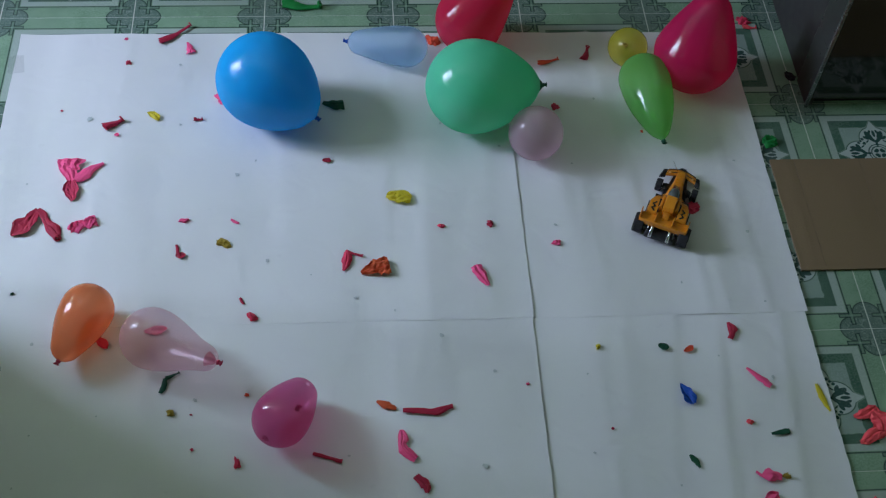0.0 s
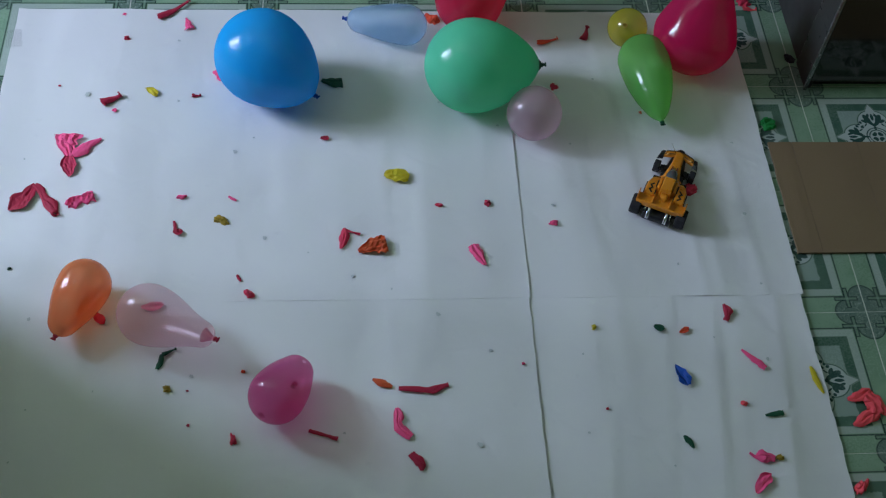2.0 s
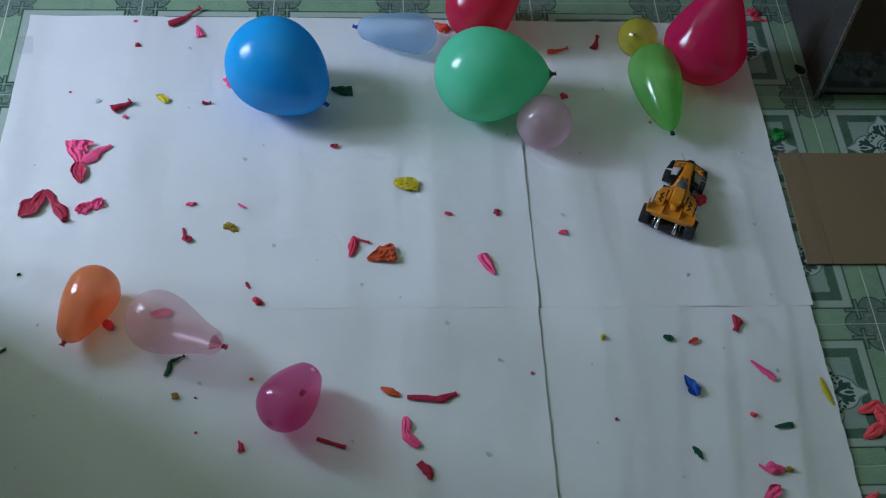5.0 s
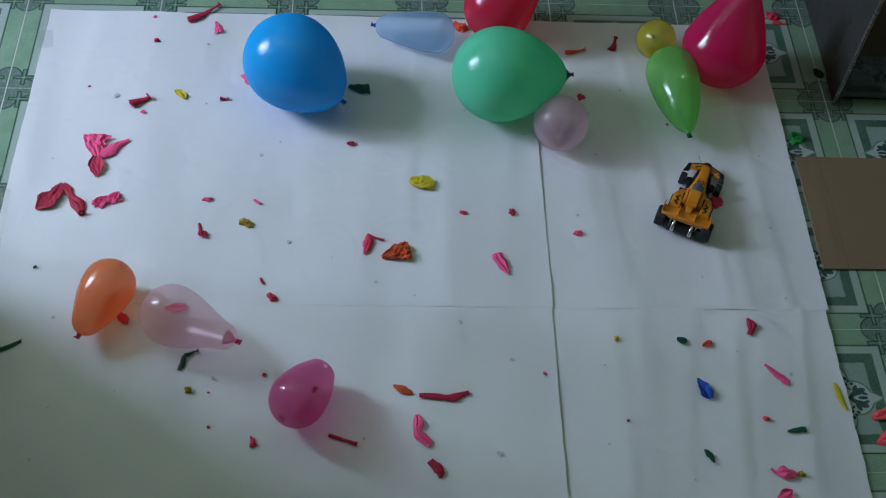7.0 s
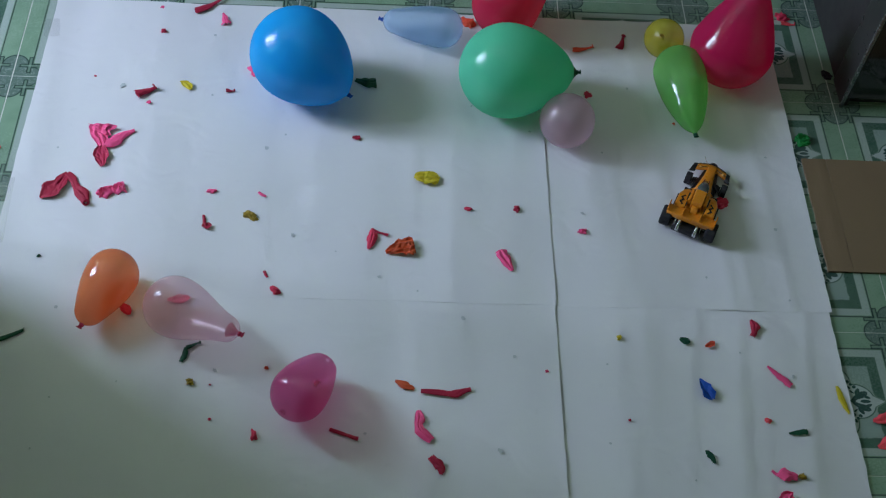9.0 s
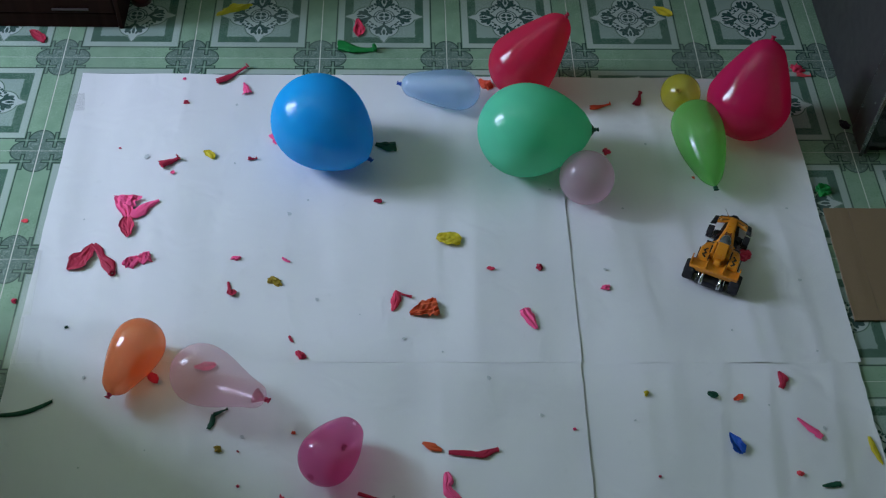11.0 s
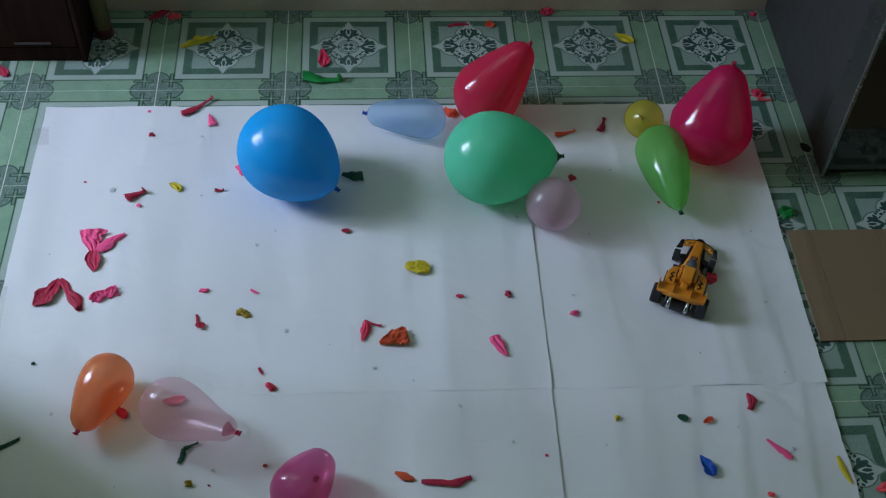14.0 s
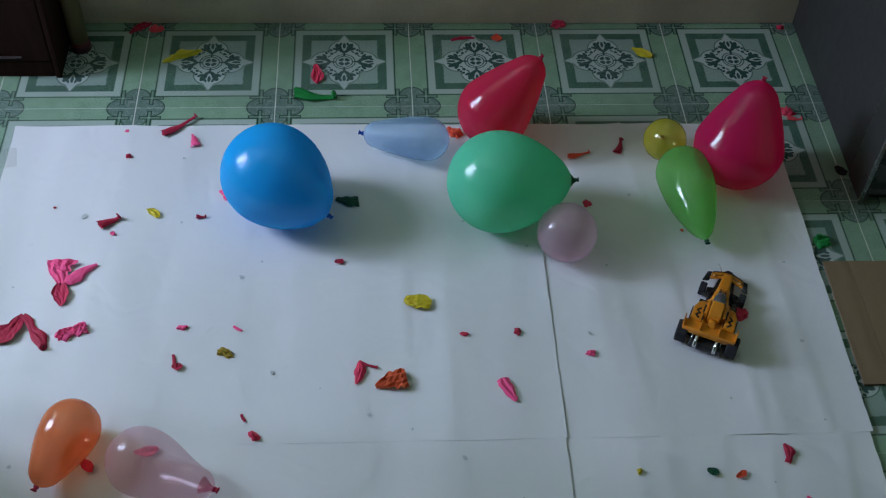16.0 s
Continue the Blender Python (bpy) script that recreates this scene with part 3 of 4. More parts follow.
balloon("translucent light green balloon with pointed neck on paper", LIME, dark_green, (0.539, -0.268, 0.0625), 0.056, 0.229, 0.74, 0.09, -85, -3)
balloon("small round translucent yellow balloon beside crimson balloon", LEMON, ochre, (0.522, -0.156, 0.049), 0.045, 0.108, 0.55, 0.0, -115, 45)
balloon("small round translucent pale pink balloon on white paper", BLUSH, pink_red, (0.283, -0.424, 0.062), 0.058, 0.126, 0.6, 0.0, 85, -25)
orange_one = balloon("translucent orange balloon lying on white paper", ORANGE, dark_red, (-0.593, -0.838, 0.053), 0.049, 0.159, 1.1, 0.38, -111, -4)
clear_one = balloon("long clear pinkish balloon partly deflated on white paper", CLEAR, dark_pink, (-0.469, -0.908, 0.060), 0.057, 0.190, 2.1, 0.40, -25, 2)
part("collar", cylinder(bmesh.new(), 0.014, 0.004, 0.018, pose(0.122, 0, 0, 0, 90, 0), 24, False), COLLAR, clear_one, "thicker pink rubber at the neck")
magenta_one = balloon("translucent magenta balloon lying on white paper", MAGENTA, MAGENTA, (-0.233, -1.079, 0.0600), 0.0505, 0.143, 0.95, 0.40, 60, -12, 0.036)


def crown(radius, size, mat, thing):
    """The thicker, darker patch at the round end of a balloon."""
    bm, rows = bmesh.new(), []
    tip = bm.verts.new((-radius - 0.0007, 0, 0))
    for i in range(1, 5):
        a = size / radius * i / 4
        lift = 0.0007 * (1 - i / 4)
        rows.append([bm.verts.new((-(radius + lift) * math.cos(a), radius * math.sin(a) * math.cos(2 * math.pi * k / 20), radius * math.sin(a) * math.sin(2 * math.pi * k / 20))) for k in range(20)])
    for k in range(20):
        bm.faces.new((tip, rows[0][k], rows[0][(k + 1) % 20]))
    for r1, r2 in zip(rows, rows[1:]):
        for k in range(20):
            bm.faces.new((r1[k], r2[k], r2[(k + 1) % 20], r1[(k + 1) % 20]))
    part("crown", bm, mat, thing, "darker thick rubber at the round end")


THICK_ORANGE = latex("thick_orange_latex", (0.72, 0.07, 0.05), 0.30, (0.90, 0.45, 0.35), 0.4)
crown(0.0505, 0.007, THICK_MAGENTA, magenta_one)
crown(0.049, 0.007, THICK_ORANGE, orange_one)
part("neck", cylinder(bmesh.new(), 0.0215, 0.0065, 0.013, pose(0.1415, 0, 0, 0, 90, 0), 24, False), dark_green, green_one, "darker thick rubber at the neck")

# ---- toy car ----
def toy_car(m):
    car = tagged(new("toy_car"), "yellow toy buggy with black wheels and silver exhausts", "toy car")
    RY, FY = -0.074, 0.052
    part("chassis", loft(bmesh.new(), [(-0.080, 0, 0.030, 0.010, 0.022), (-0.04, 0, 0.034, 0.009, 0.022), (0.03, 0, 0.026, 0.009, 0.020), (0.09, 0, 0.016, 0.010, 0.017)]), CAR_BLACK, car)
    part("nose", loft(bmesh.new(), [(0.000, 0, 0.021, 0.016, 0.044), (0.03, 0, 0.016, 0.015, 0.038), (0.065, 0, 0.0115, 0.014, 0.029), (0.098, 0, 0.010, 0.013, 0.022), (0.108, 0, 0.007, 0.014, 0.019)], power=4), CAR_YELLOW, car)
    part("hull", loft(bmesh.new(), [(-0.066, 0, 0.030, 0.020, 0.036), (-0.05, 0, 0.042, 0.016, 0.038), (-0.02, 0, 0.044, 0.014, 0.034), (0.004, 0, 0.034, 0.014, 0.032), (0.022, 0, 0.018, 0.015, 0.030)], power=5), CAR_YELLOW, car, smooth=False)
    part("engine_cover", loft(bmesh.new(), [(-0.046, 0, 0.0110, 0.032, 0.052), (-0.043, 0, 0.0125, 0.032, 0.059), (-0.010, 0, 0.0125, 0.03, 0.062), (-0.007, 0, 0.0115, 0.03, 0.059)], power=9), CAR_YELLOW, car, smooth=False)
    part("spine", loft(bmesh.new(), [(-0.062, 0, 0.007, 0.032, 0.046), (-0.045, 0, 0.008, 0.032, 0.050)], power=6), CAR_YELLOW, car)
    part("canopy", loft(bmesh.new(), [(-0.008, 0, 0.0115, 0.03, 0.056), (0.012, 0, 0.0125, 0.03, 0.053), (0.028, 0, 0.010, 0.028, 0.045), (0.044, 0, 0.004, 0.026, 0.036)], power=2.4), CANOPY, car, "smoked grey cockpit canopy")
    for s in (-1, 1):
        part("side_pod", loft(bmesh.new(), [(-0.058, s * 0.033, 0.009, 0.028, 0.044), (-0.054, s * 0.032, 0.0115, 0.028, 0.047), (-0.022, s * 0.030, 0.0125, 0.026, 0.046), (-0.004, s * 0.027, 0.010, 0.02, 0.040), (0.010, s * 0.022, 0.005, 0.02, 0.031)], power=7), CAR_YELLOW, car, smooth=False)
        part("shoulder", loft(bmesh.new(), [(-0.040, s * 0.0175, 0.0035, 0.034, 0.054), (-0.008, s * 0.0165, 0.0035, 0.030, 0.052), (0.004, s * 0.016, 0.0025, 0.03, 0.044)], power=5), CAR_YELLOW, car, smooth=False)
        bm = bmesh.new()
        for k in range(4):
            made = bmesh.ops.create_cube(bm, size=1.0)["verts"]
            t = pose(s * 0.0315, -0.047 + k * 0.0062, 0.0470 - 0.0003 * k, 0, 0, s * (42 if k % 2 else -42)) @ Matrix.Diagonal((0.0034, 0.0110, 0.0012, 1))
            for v in made:
                v.co = t @ v.co
        part("decal", bm, CAR_BLACK, car, "black zigzag stripe", smooth=False)
        part("side_decal", boxed(s * 0.0445 - 0.0012, s * 0.0445 + 0.0012, -0.045, -0.012, 0.020, 0.030, 0.0005), CAR_BLACK, car, smooth=False)
        part("intake", boxed(min(s * 0.021, s * 0.037), max(s * 0.021, s * 0.037), -0.006, 0.008, 0.022, 0.0345, 0.001), CAR_BLACK, car, smooth=False)
        part("gap_panel", boxed(s * 0.0215 - 0.0022, s * 0.0215 + 0.0022, -0.054, -0.012, 0.036, 0.0462, 0.0005), CAR_BLACK, car, smooth=False)
        part("exhaust", cylinder(bmesh.new(), 0.0036, 0.0036, 0.034, pose(s * 0.019, -0.090, 0.032, 116, 0, 0), 16), CHROME, car, "silver exhaust pipe")
        part("strut", cylinder(bmesh.new(), 0.0016, 0.0016, 0.026, pose(s * 0.0275, -0.086, 0.030, 125, 0, 0), 10), CHROME, car, "thin silver strut")
        for name, mat, words, rows in (("front_wing", CAR_YELLOW, "", [(0.091, s * 0.0190, 0.0160, 0.013, 0.0172), (0.1065, s * 0.0175, 0.0145, 0.013, 0.0182)]),
                                       ("wing_edge", CAR_BLACK, "black strip along the wing", [(0.1060, s * 0.0170, 0.0165, 0.0132, 0.0184), (0.1095, s * 0.0160, 0.0150, 0.0135, 0.0178)]),
                                       ("wing_inlay", CAR_BLACK, "thin black stripe on the wing", [(0.0975, s * 0.0210, 0.0115, 0.0160, 0.01835), (0.0992, s * 0.0208, 0.0112, 0.0160, 0.01840)]),
                                       ("wing_tip", CAR_BLACK, "black pointed wing tip", [(0.086, s * 0.0395, 0.0065, 0.013, 0.0172), (0.1075, s * 0.0370, 0.0040, 0.013, 0.0185)])):
            bm = loft(bmesh.new(), rows, power=5)
            for v in bm.verts:
                v.co.y += 0.004 - abs(v.co.x) * 0.36
            part(name, bm, mat, car, words)
        bm = bmesh.new()
        bmesh.ops.create_uvsphere(bm, u_segments=14, v_segments=8, radius=0.0030, matrix=pose(s * 0.026, 0.0910, 0.0190))
        part("headlight", bm, LAMP, car, "small amber headlight lens")
        tail, head = Vector((s * 0.0128, -0.004, 0.0475)), Vector((s * 0.0048, 0.047, 0.0345))
        bm = bmesh.new()
        t = Matrix.Translation((tail + head) / 2) @ (head - tail).to_track_quat("Y", "Z").to_matrix().to_4x4() @ Matrix.Diagonal((0.0016, (head - tail).length, 0.0016, 1))
        for v in bmesh.ops.create_cube(bm, size=1.0)["verts"]:
            v.co = t @ v.co
        part("canopy_rim", bm, CHROME, car, "thin pale rim of the canopy", smooth=False)
        part("hub", boxed(min(s * 0.0165, s * 0.0275), max(s * 0.0165, s * 0.0275), FY - 0.009, FY + 0.007, 0.007, 0.0195, 0.002), CAR_BLACK, car, smooth=False)
        part("wing_fin", boxed(s * 0.051 - 0.0012, s * 0.051 + 0.0012, -0.080, -0.054, 0.036, 0.053, 0.0008), CAR_YELLOW, car)
        part("wing_divider", boxed(s * 0.0185 - 0.0012, s * 0.0185 + 0.0012, -0.080, -0.056, 0.040, 0.052, 0.0006), CAR_YELLOW, car)
        for y, r, w, x in ((RY, 0.0215, 0.022, 0.0490), (FY, 0.0140, 0.0135, 0.0395)):
            wheel = new("wheel")
            wheel.parent = car
            wheel.matrix_local = pose(s * x, y, r, 0, 90, 0)
            bm = bmesh.new()
            prof = [(0.62, -0.5), (0.90, -0.5), (1.0, -0.36), (1.0, 0.36), (0.90, 0.5), (0.62, 0.5)]
            seg = 28
            rows = []
            for k in range(seg):
                a = 2 * math.pi * k / seg
                lug = 1.0 - 0.035 * (k % 2)
                rows.append([bm.verts.new((r * f * (lug if f == 1.0 else 1) * math.cos(a), r * f * (lug if f == 1.0 else 1) * math.sin(a), w * z)) for f, z in prof])
            for k in range(seg):
                for j in range(len(prof)):
                    bm.faces.new((rows[k][j], rows[(k + 1) % seg][j], rows[(k + 1) % seg][(j + 1) % 6], rows[k][(j + 1) % 6]))
            part("tyre", bm, TYRE, wheel, smooth=False)
            bm = cylinder(bmesh.new(), r * 0.62, r * 0.62, w * 0.7, Matrix.Identity(4), 20)
            cylinder(bm, r * 0.22, r * 0.16, w * 0.95, Matrix.Identity(4), 12)
            part("rim", bm, CHROME, wheel, "chrome wheel rim", smooth=False)
        part("arm", boxed(min(s * 0.010, s * 0.032), max(s * 0.010, s * 0.032), FY - 0.006, FY + 0.006, 0.013, 0.018, 0.001), CAR_BLACK, car)
        part("arm", cylinder(bmesh.new(), 0.0015, 0.0015, 0.030, pose(s * 0.026, FY - 0.012, 0.022, 90, 0, s * 50), 8), CAR_BLACK, car)
    bm = boxed(-0.051, 0.051, -0.080, -0.056, 0.0395, 0.0420, 0.0008)
    for v in bm.verts:
        v.co.z += (v.co.y + 0.056) * -0.12
    part("rear_wing", bm, CAR_YELLOW, car)
    part("nose_cap", loft(bmesh.new(), [(0.1065, 0, 0.0125, 0.013, 0.0200), (0.1150, 0, 0.0055, 0.013, 0.0185)], power=4), CAR_BLACK, car, "black bumper at the nose", smooth=False)
    part("wing_flap", boxed(-0.051, 0.051, -0.0835, -0.0795, 0.034, 0.0475, 0.001), CAR_YELLOW, car)
    part("bumper", boxed(-0.031, 0.031, -0.098, -0.070, 0.010, 0.027, 0.003), CAR_BLACK, car, "black rear bumper")
    part("rear_axle", cylinder(bmesh.new(), 0.004, 0.004, 0.085, pose(0, RY, 0.021, 0, 90, 0), 12), CAR_BLACK, car)
    part("aerial", cylinder(bmesh.new(), 0.0007, 0.0004, 0.045, pose(-0.017, 0.092, 0.040, 12, -22, 0), 8), CHROME, car, "thin wire aerial")
    car.matrix_world = m
    return car


toy_car(pose(0.549, -0.592, 0.0042, 0, 0, -25.5) @ Matrix.Scale(0.955, 4))

# ---- torn balloon scraps ----
rs = random.Random(5)
NAMES = {id(m): w for m, w in ((pink, "bright pink"), (dark_pink, "dark pink"), (pink_red, "pinkish red"), (red, "red"), (dark_red, "dark red"), (coral, "coral red"),
                               (red_orange, "orange-red"), (orange, "burnt orange"), (yellow, "yellow"), (ochre, "ochre yellow"), (dark_green, "dark green"),
                               (bright_green, "bright green"), (blue, "deep blue"), (fleck, "grey"), (black, "black"))}
WORDS = {"neck": "torn balloon neck with rolled lip", "shard": "curled shred of balloon rubber", "strip": "narrow curled strip of balloon rubber", "crumple": "crumpled scrap of burst balloon"}


def torn(kind, length, width):
    """The mesh of one scrap, its length along x, resting on z = 0, and how thick its film is (0: closed)."""
    bm, sd = bmesh.new(), rs.uniform(0, 90)
    w = width
    if kind == "crumple":
        bmesh.ops.create_icosphere(bm, subdivisions=3, radius=1.0)
        hgt = min(0.55 * w, 0.3 * length + 0.002)
        for v in bm.verts:
            d = v.co.normalized()
            ridge = abs(noise.noise(d * 1.7 + Vector((sd, 0, 0)))) * 1.1 + abs(noise.noise(d * 4.2 + Vector((0, sd, 0)))) * 0.28
            edge = 0.62 + 0.55 * noise.noise(Vector((d.x * 1.6, d.y * 1.6, sd)))
            k = edge + 0.42 * ridge
            v.co = Vector((d.x * k * length * 0.52, d.y * k * w * 0.56, max(d.z, -0.25) * hgt * (0.45 + ridge)))
        film = 0
    elif kind == "shard":
        nu, nv = 10, 7
        bend, kink = rs.uniform(0.15, 0.4), rs.uniform(-0.35, 0.35)
        grid = []
        for i in range(nu + 1):
            u = i / nu
            half = w * 0.64 * (math.sin(math.pi * min(1, 0.06 + u * 0.94)) ** 0.5) * (0.55 + 0.65 * u) * (1 + 0.3 * noise.noise((u * 4, sd, 0)))
            row = []
            for j in range(nv + 1):
                v = 2 * j / nv - 1
                y = half * v + kink * w * (u - 0.5) ** 2 * 2
                z = 0.30 * w * bend * (v * v) + 0.28 * w * abs(noise.noise((u * 3.2, v * 1.5, sd))) + 0.0006
                z += 0.10 * w * math.sin(v * 5 + u * 3 + sd) * u
                row.append(bm.verts.new(((u - 0.5) * length * (1 + 0.06 * v * noise.noise((v * 3, sd, 4))), y, max(z, 0.0004))))
            grid.append(row)
        for i in range(nu):
            for j in range(nv):
                bm.faces.new((grid[i][j], grid[i + 1][j], grid[i + 1][j + 1], grid[i][j + 1]))
        film = 0.0007
    elif kind == "strip":
        nu, nv = 18, 6
        grid = []
        bow = rs.uniform(-0.10, 0.10) * length
        for i in range(nu + 1):
            u = i / nu
            half = w * 0.5 * (0.45 + 0.55 * math.sin(math.pi * (0.12 + 0.8 * u))) * (1 + 0.25 * noise.noise((u * 5, sd, 0)))
            row = []
            for j in range(nv + 1):
                v = 2 * j / nv - 1
                row.append(bm.verts.new(((u - 0.5) * length, half * v + bow * math.sin(math.pi * u), 0.0005 + half * 0.55 * (1 - v * v) * (0.7 + 0.6 * noise.noise((u * 6, sd, 1))))))
            grid.append(row)
        for i in range(nu):
            for j in range(nv):
                bm.faces.new((grid[i][j], grid[i + 1][j], grid[i + 1][j + 1], grid[i][j + 1]))
        film = 0.0007
    else:
        nu, seg = 16, 16
        rows = []
        for i in range(nu + 1):
            u = i / nu
            r = w * 0.5 * (1.0 - 0.62 * min(1.0, u * 1.25) ** 1.3) * (1 + 0.2 * noise.noise((u * 4, sd, 0)))
            row = []
            for k in range(seg):
                a = 2 * math.pi * k / seg
                x = (u - 0.5) * length * 0.94 + (0.10 * length * noise.noise((math.cos(a) * 2, math.sin(a) * 2, sd)) * (1 - u) ** 4)
                fold = 1 + 0.35 * noise.noise((math.cos(a) * 1.5, math.sin(a) * 1.5 + sd, u * 3))
                row.append(bm.verts.new((x, r * math.cos(a) * fold + 0.05 * length * math.sin(u * 4 + sd), 0.0006 + r * 0.42 * (1 + math.sin(a)) * fold)))
            rows.append(row)
        for r1, r2 in zip(rows, rows[1:]):
            for k in range(seg):
                bm.faces.new((r1[k], r2[k], r2[(k + 1) % seg], r1[(k + 1) % seg]))
        end = 0.05 * length * math.sin(4 + sd)
        ring_mesh(bm, max(w * 0.24, 0.0022), max(w * 0.09, 0.0010), pose(length * 0.49, end, max(w * 0.30, 0.003), 0, 68, 0), 14, 6)
        film = 0.0
    return bm, film


def add_scrap(name, kind, mat, length, width, parent=None):
    bm, film = torn(kind, max(length, 0.004), max(width, 0.003))
    ob = mesh_object(name, bm, mat, kind in ("neck", "strip"))
    if film:
        so = ob.modifiers.new("film", "SOLIDIFY")
        so.thickness, so.offset = film, 1.0
    ob.parent = parent
    return ob


def ground_z(x, y):
    """The top of what lies on the floor there."""
    return 0.0042 if -0.842 < x < 0.781 and -1.63 < y < -0.057 else 0.0003


def scrap(kind, mat, x, y, length, width, turn):
    ob = add_scrap("balloon_scrap", kind, mat, length, width)
    ob.matrix_world = pose(x, y, ground_z(x, y), 0, 0, turn)
    on = "on white paper" if ground_z(x, y) > 0.002 else "on green tiles"
    return tagged(ob, f"{NAMES[id(mat)]} {WORDS[kind]} {on}", "balloon scrap", "burst balloon scraps")


def bit(mat, x, y, size):
    if mat is fleck:
        # a flat torn flake
        bm, n = bmesh.new(), rs.randint(5, 8)
        size *= 1.15
        rim = [(size * 0.5 * rs.uniform(0.6, 1.1) * math.cos(2 * math.pi * k / n), size * 0.5 * rs.uniform(0.5, 0.9) * math.sin(2 * math.pi * k / n)) for k in range(n)]
        low = [bm.verts.new((a, b, 0.0)) for a, b in rim]
        top = [bm.verts.new((a * 0.95, b * 0.95, 0.0003 + rs.uniform(0, 0.0004))) for a, b in rim]
        mid = bm.verts.new((0, 0, 0.0006))
        for k in range(n):
            bm.faces.new((low[k], low[(k + 1) % n], top[(k + 1) % n], top[k]))
            bm.faces.new((top[k], top[(k + 1) % n], mid))
        ob = mesh_object("debris_fleck", bm, fleck, False)
    else:
        ob = add_scrap("balloon_bit", "crumple", mat, size, size * 0.7)
    ob.matrix_world = pose(x, y, ground_z(x, y), 0, 0, rs.uniform(0, 360))
    words = "tiny grey fleck of debris on white paper" if mat is fleck else f"tiny {NAMES[id(mat)]} bit of balloon rubber on paper"
    return tagged(ob, words, "debris", "tiny bits on the paper")


def burst(label, rows):
    """One burst balloon made of several joined flaps."""
    thing = tagged(new("burst_balloon"), label, "balloon scrap", "burst balloon scraps")
    x0, y0 = rows[0][2:4]
    thing.matrix_world = pose(x0, y0, ground_z(x0, y0))
    for n, (kind, mat, x, y, length, width, turn) in enumerate(rows):
        ob = add_scrap("flap" if kind != "neck" else "neck", kind, mat, length, width, thing)
        ob.matrix_local = pose(x - x0, y - y0, 0.0006 * n, 0, 0, turn)


def flap(name, mat, line, crown, pleats, depth, parent):
    """A slack film of rubber along a bent line of (x, y, half width): crown lifts its middle, below 0 its rims; pleats run lengthwise."""
    bm, nu, nv = bmesh.new(), 12, 8
    grid = []
    for i in range(nu + 1):
        u = i / nu * (len(line) - 1)
        k = min(int(u), len(line) - 2)
        f = u - k
        p0, p1, p2, p3 = (line[max(0, min(len(line) - 1, k + d))] for d in (-1, 0, 1, 2))
        x, y, half = (0.5 * (2 * b + (c - a) * f + (2 * a - 5 * b + 4 * c - d) * f * f + (3 * b - a - 3 * c + d) * f ** 3) for a, b, c, d in zip(p0, p1, p2, p3))
        half = max(half, 0.0012)
        across = Vector((p1[1] - p2[1], p2[0] - p1[0])).normalized()
        row = []
        for j in range(nv + 1):
            v = 2 * j / nv - 1
            rim = half * v * (1 + 0.30 * noise.noise((i * 0.45, v * 1.2, depth * 900)) + 0.22 * noise.noise((i * 1.7, v, depth * 400)))
            z = 0.0008 + 0.6 * (crown * (1 - v * v) if crown > 0 else -crown * v * v) * half
            z += depth * abs(math.sin(pleats * math.pi * v * 0.5 + 1.9 * noise.noise((i * 0.16, v * 1.3, depth * 700)))) * min(1, half / 0.012)
            z += 0.22 * half * abs(noise.noise((i * 0.75 + v, v * 2.6 - i * 0.3, depth * 500)))
            end = 0.003 * noise.noise((v * 3, depth * 300, i)) * (i in (0, nu))
            row.append(bm.verts.new((x + across.x * rim, y + across.y * rim + end, max(z, 0.0005))))
        grid.append(row)
    for i in range(nu):
        for j in range(nv):
            bm.faces.new((grid[i][j], grid[i + 1][j], grid[i + 1][j + 1], grid[i][j + 1]))
    ob = mesh_object(name, bm, mat, False)
    so = ob.modifiers.new("film", "SOLIDIFY")
    so.thickness, so.offset = 0.0007, 1.0
    ob.parent = parent
    return ob


def flap_scrap(words, mat, line, crown, pleats, depth):
    x0, y0 = line[len(line) // 2][:2]
    ob = flap("balloon_scrap", mat, [(x - x0, y - y0, half) for x, y, half in line], crown, pleats, depth, None)
    ob.matrix_world = pose(x0, y0, ground_z(x0, y0))
    return tagged(ob, words, "balloon scrap", "burst balloon scraps")


bow = tagged(new("burst_balloon"), "burst bright pink balloon spread like a bow on paper", "balloon scrap", "burst balloon scraps")
bow.matrix_world = pose(-0.677, -0.485, 0.0042)
flap("flap", pink, [(0.002, -0.004, 0.007), (-0.006, 0.024, 0.021), (-0.004, 0.050, 0.024)], 0.12, 2.4, 0.0050, bow)
flap("neck", pink, [(0.000, -0.002, 0.006), (0.022, 0.008, 0.014), (0.040, 0.026, 0.009), (0.061, 0.041, 0.003)], 0.55, 2, 0.0016, bow)
flap("pouch", dark_pink, [(0.000, 0.000, 0.006), (0.003, -0.024, 0.015), (0.008, -0.046, 0.012), (0.009, -0.058, 0.002)], -0.40, 3, 0.0022, bow)
leaf = tagged(new("burst_balloon"), "burst dark red balloon folded over with its neck", "balloon scrap", "burst balloon scraps")
leaf.matrix_world = pose(-0.733, -0.575, 0.0042)
flap("pouch", dark_red, [(-0.041, -0.053, 0.003), (-0.026, -0.037, 0.019), (-0.010, -0.014, 0.015), (0.001, 0.012, 0.005)], -0.38, 2, 0.0024, leaf)
flap("neck", dark_red, [(0.000, 0.010, 0.007), (0.014, -0.003, 0.008), (0.024, -0.022, 0.007), (0.037, -0.038, 0.014), (0.049, -0.062, 0.006)], 0.35, 2, 0.0018, leaf)
bm = bmesh.new()
ring_mesh(bm, 0.0050, 0.0026, pose(0.050, -0.063, 0.0045, 60, 0, 25), 14, 6)
part("lip", bm, dark_red, leaf)
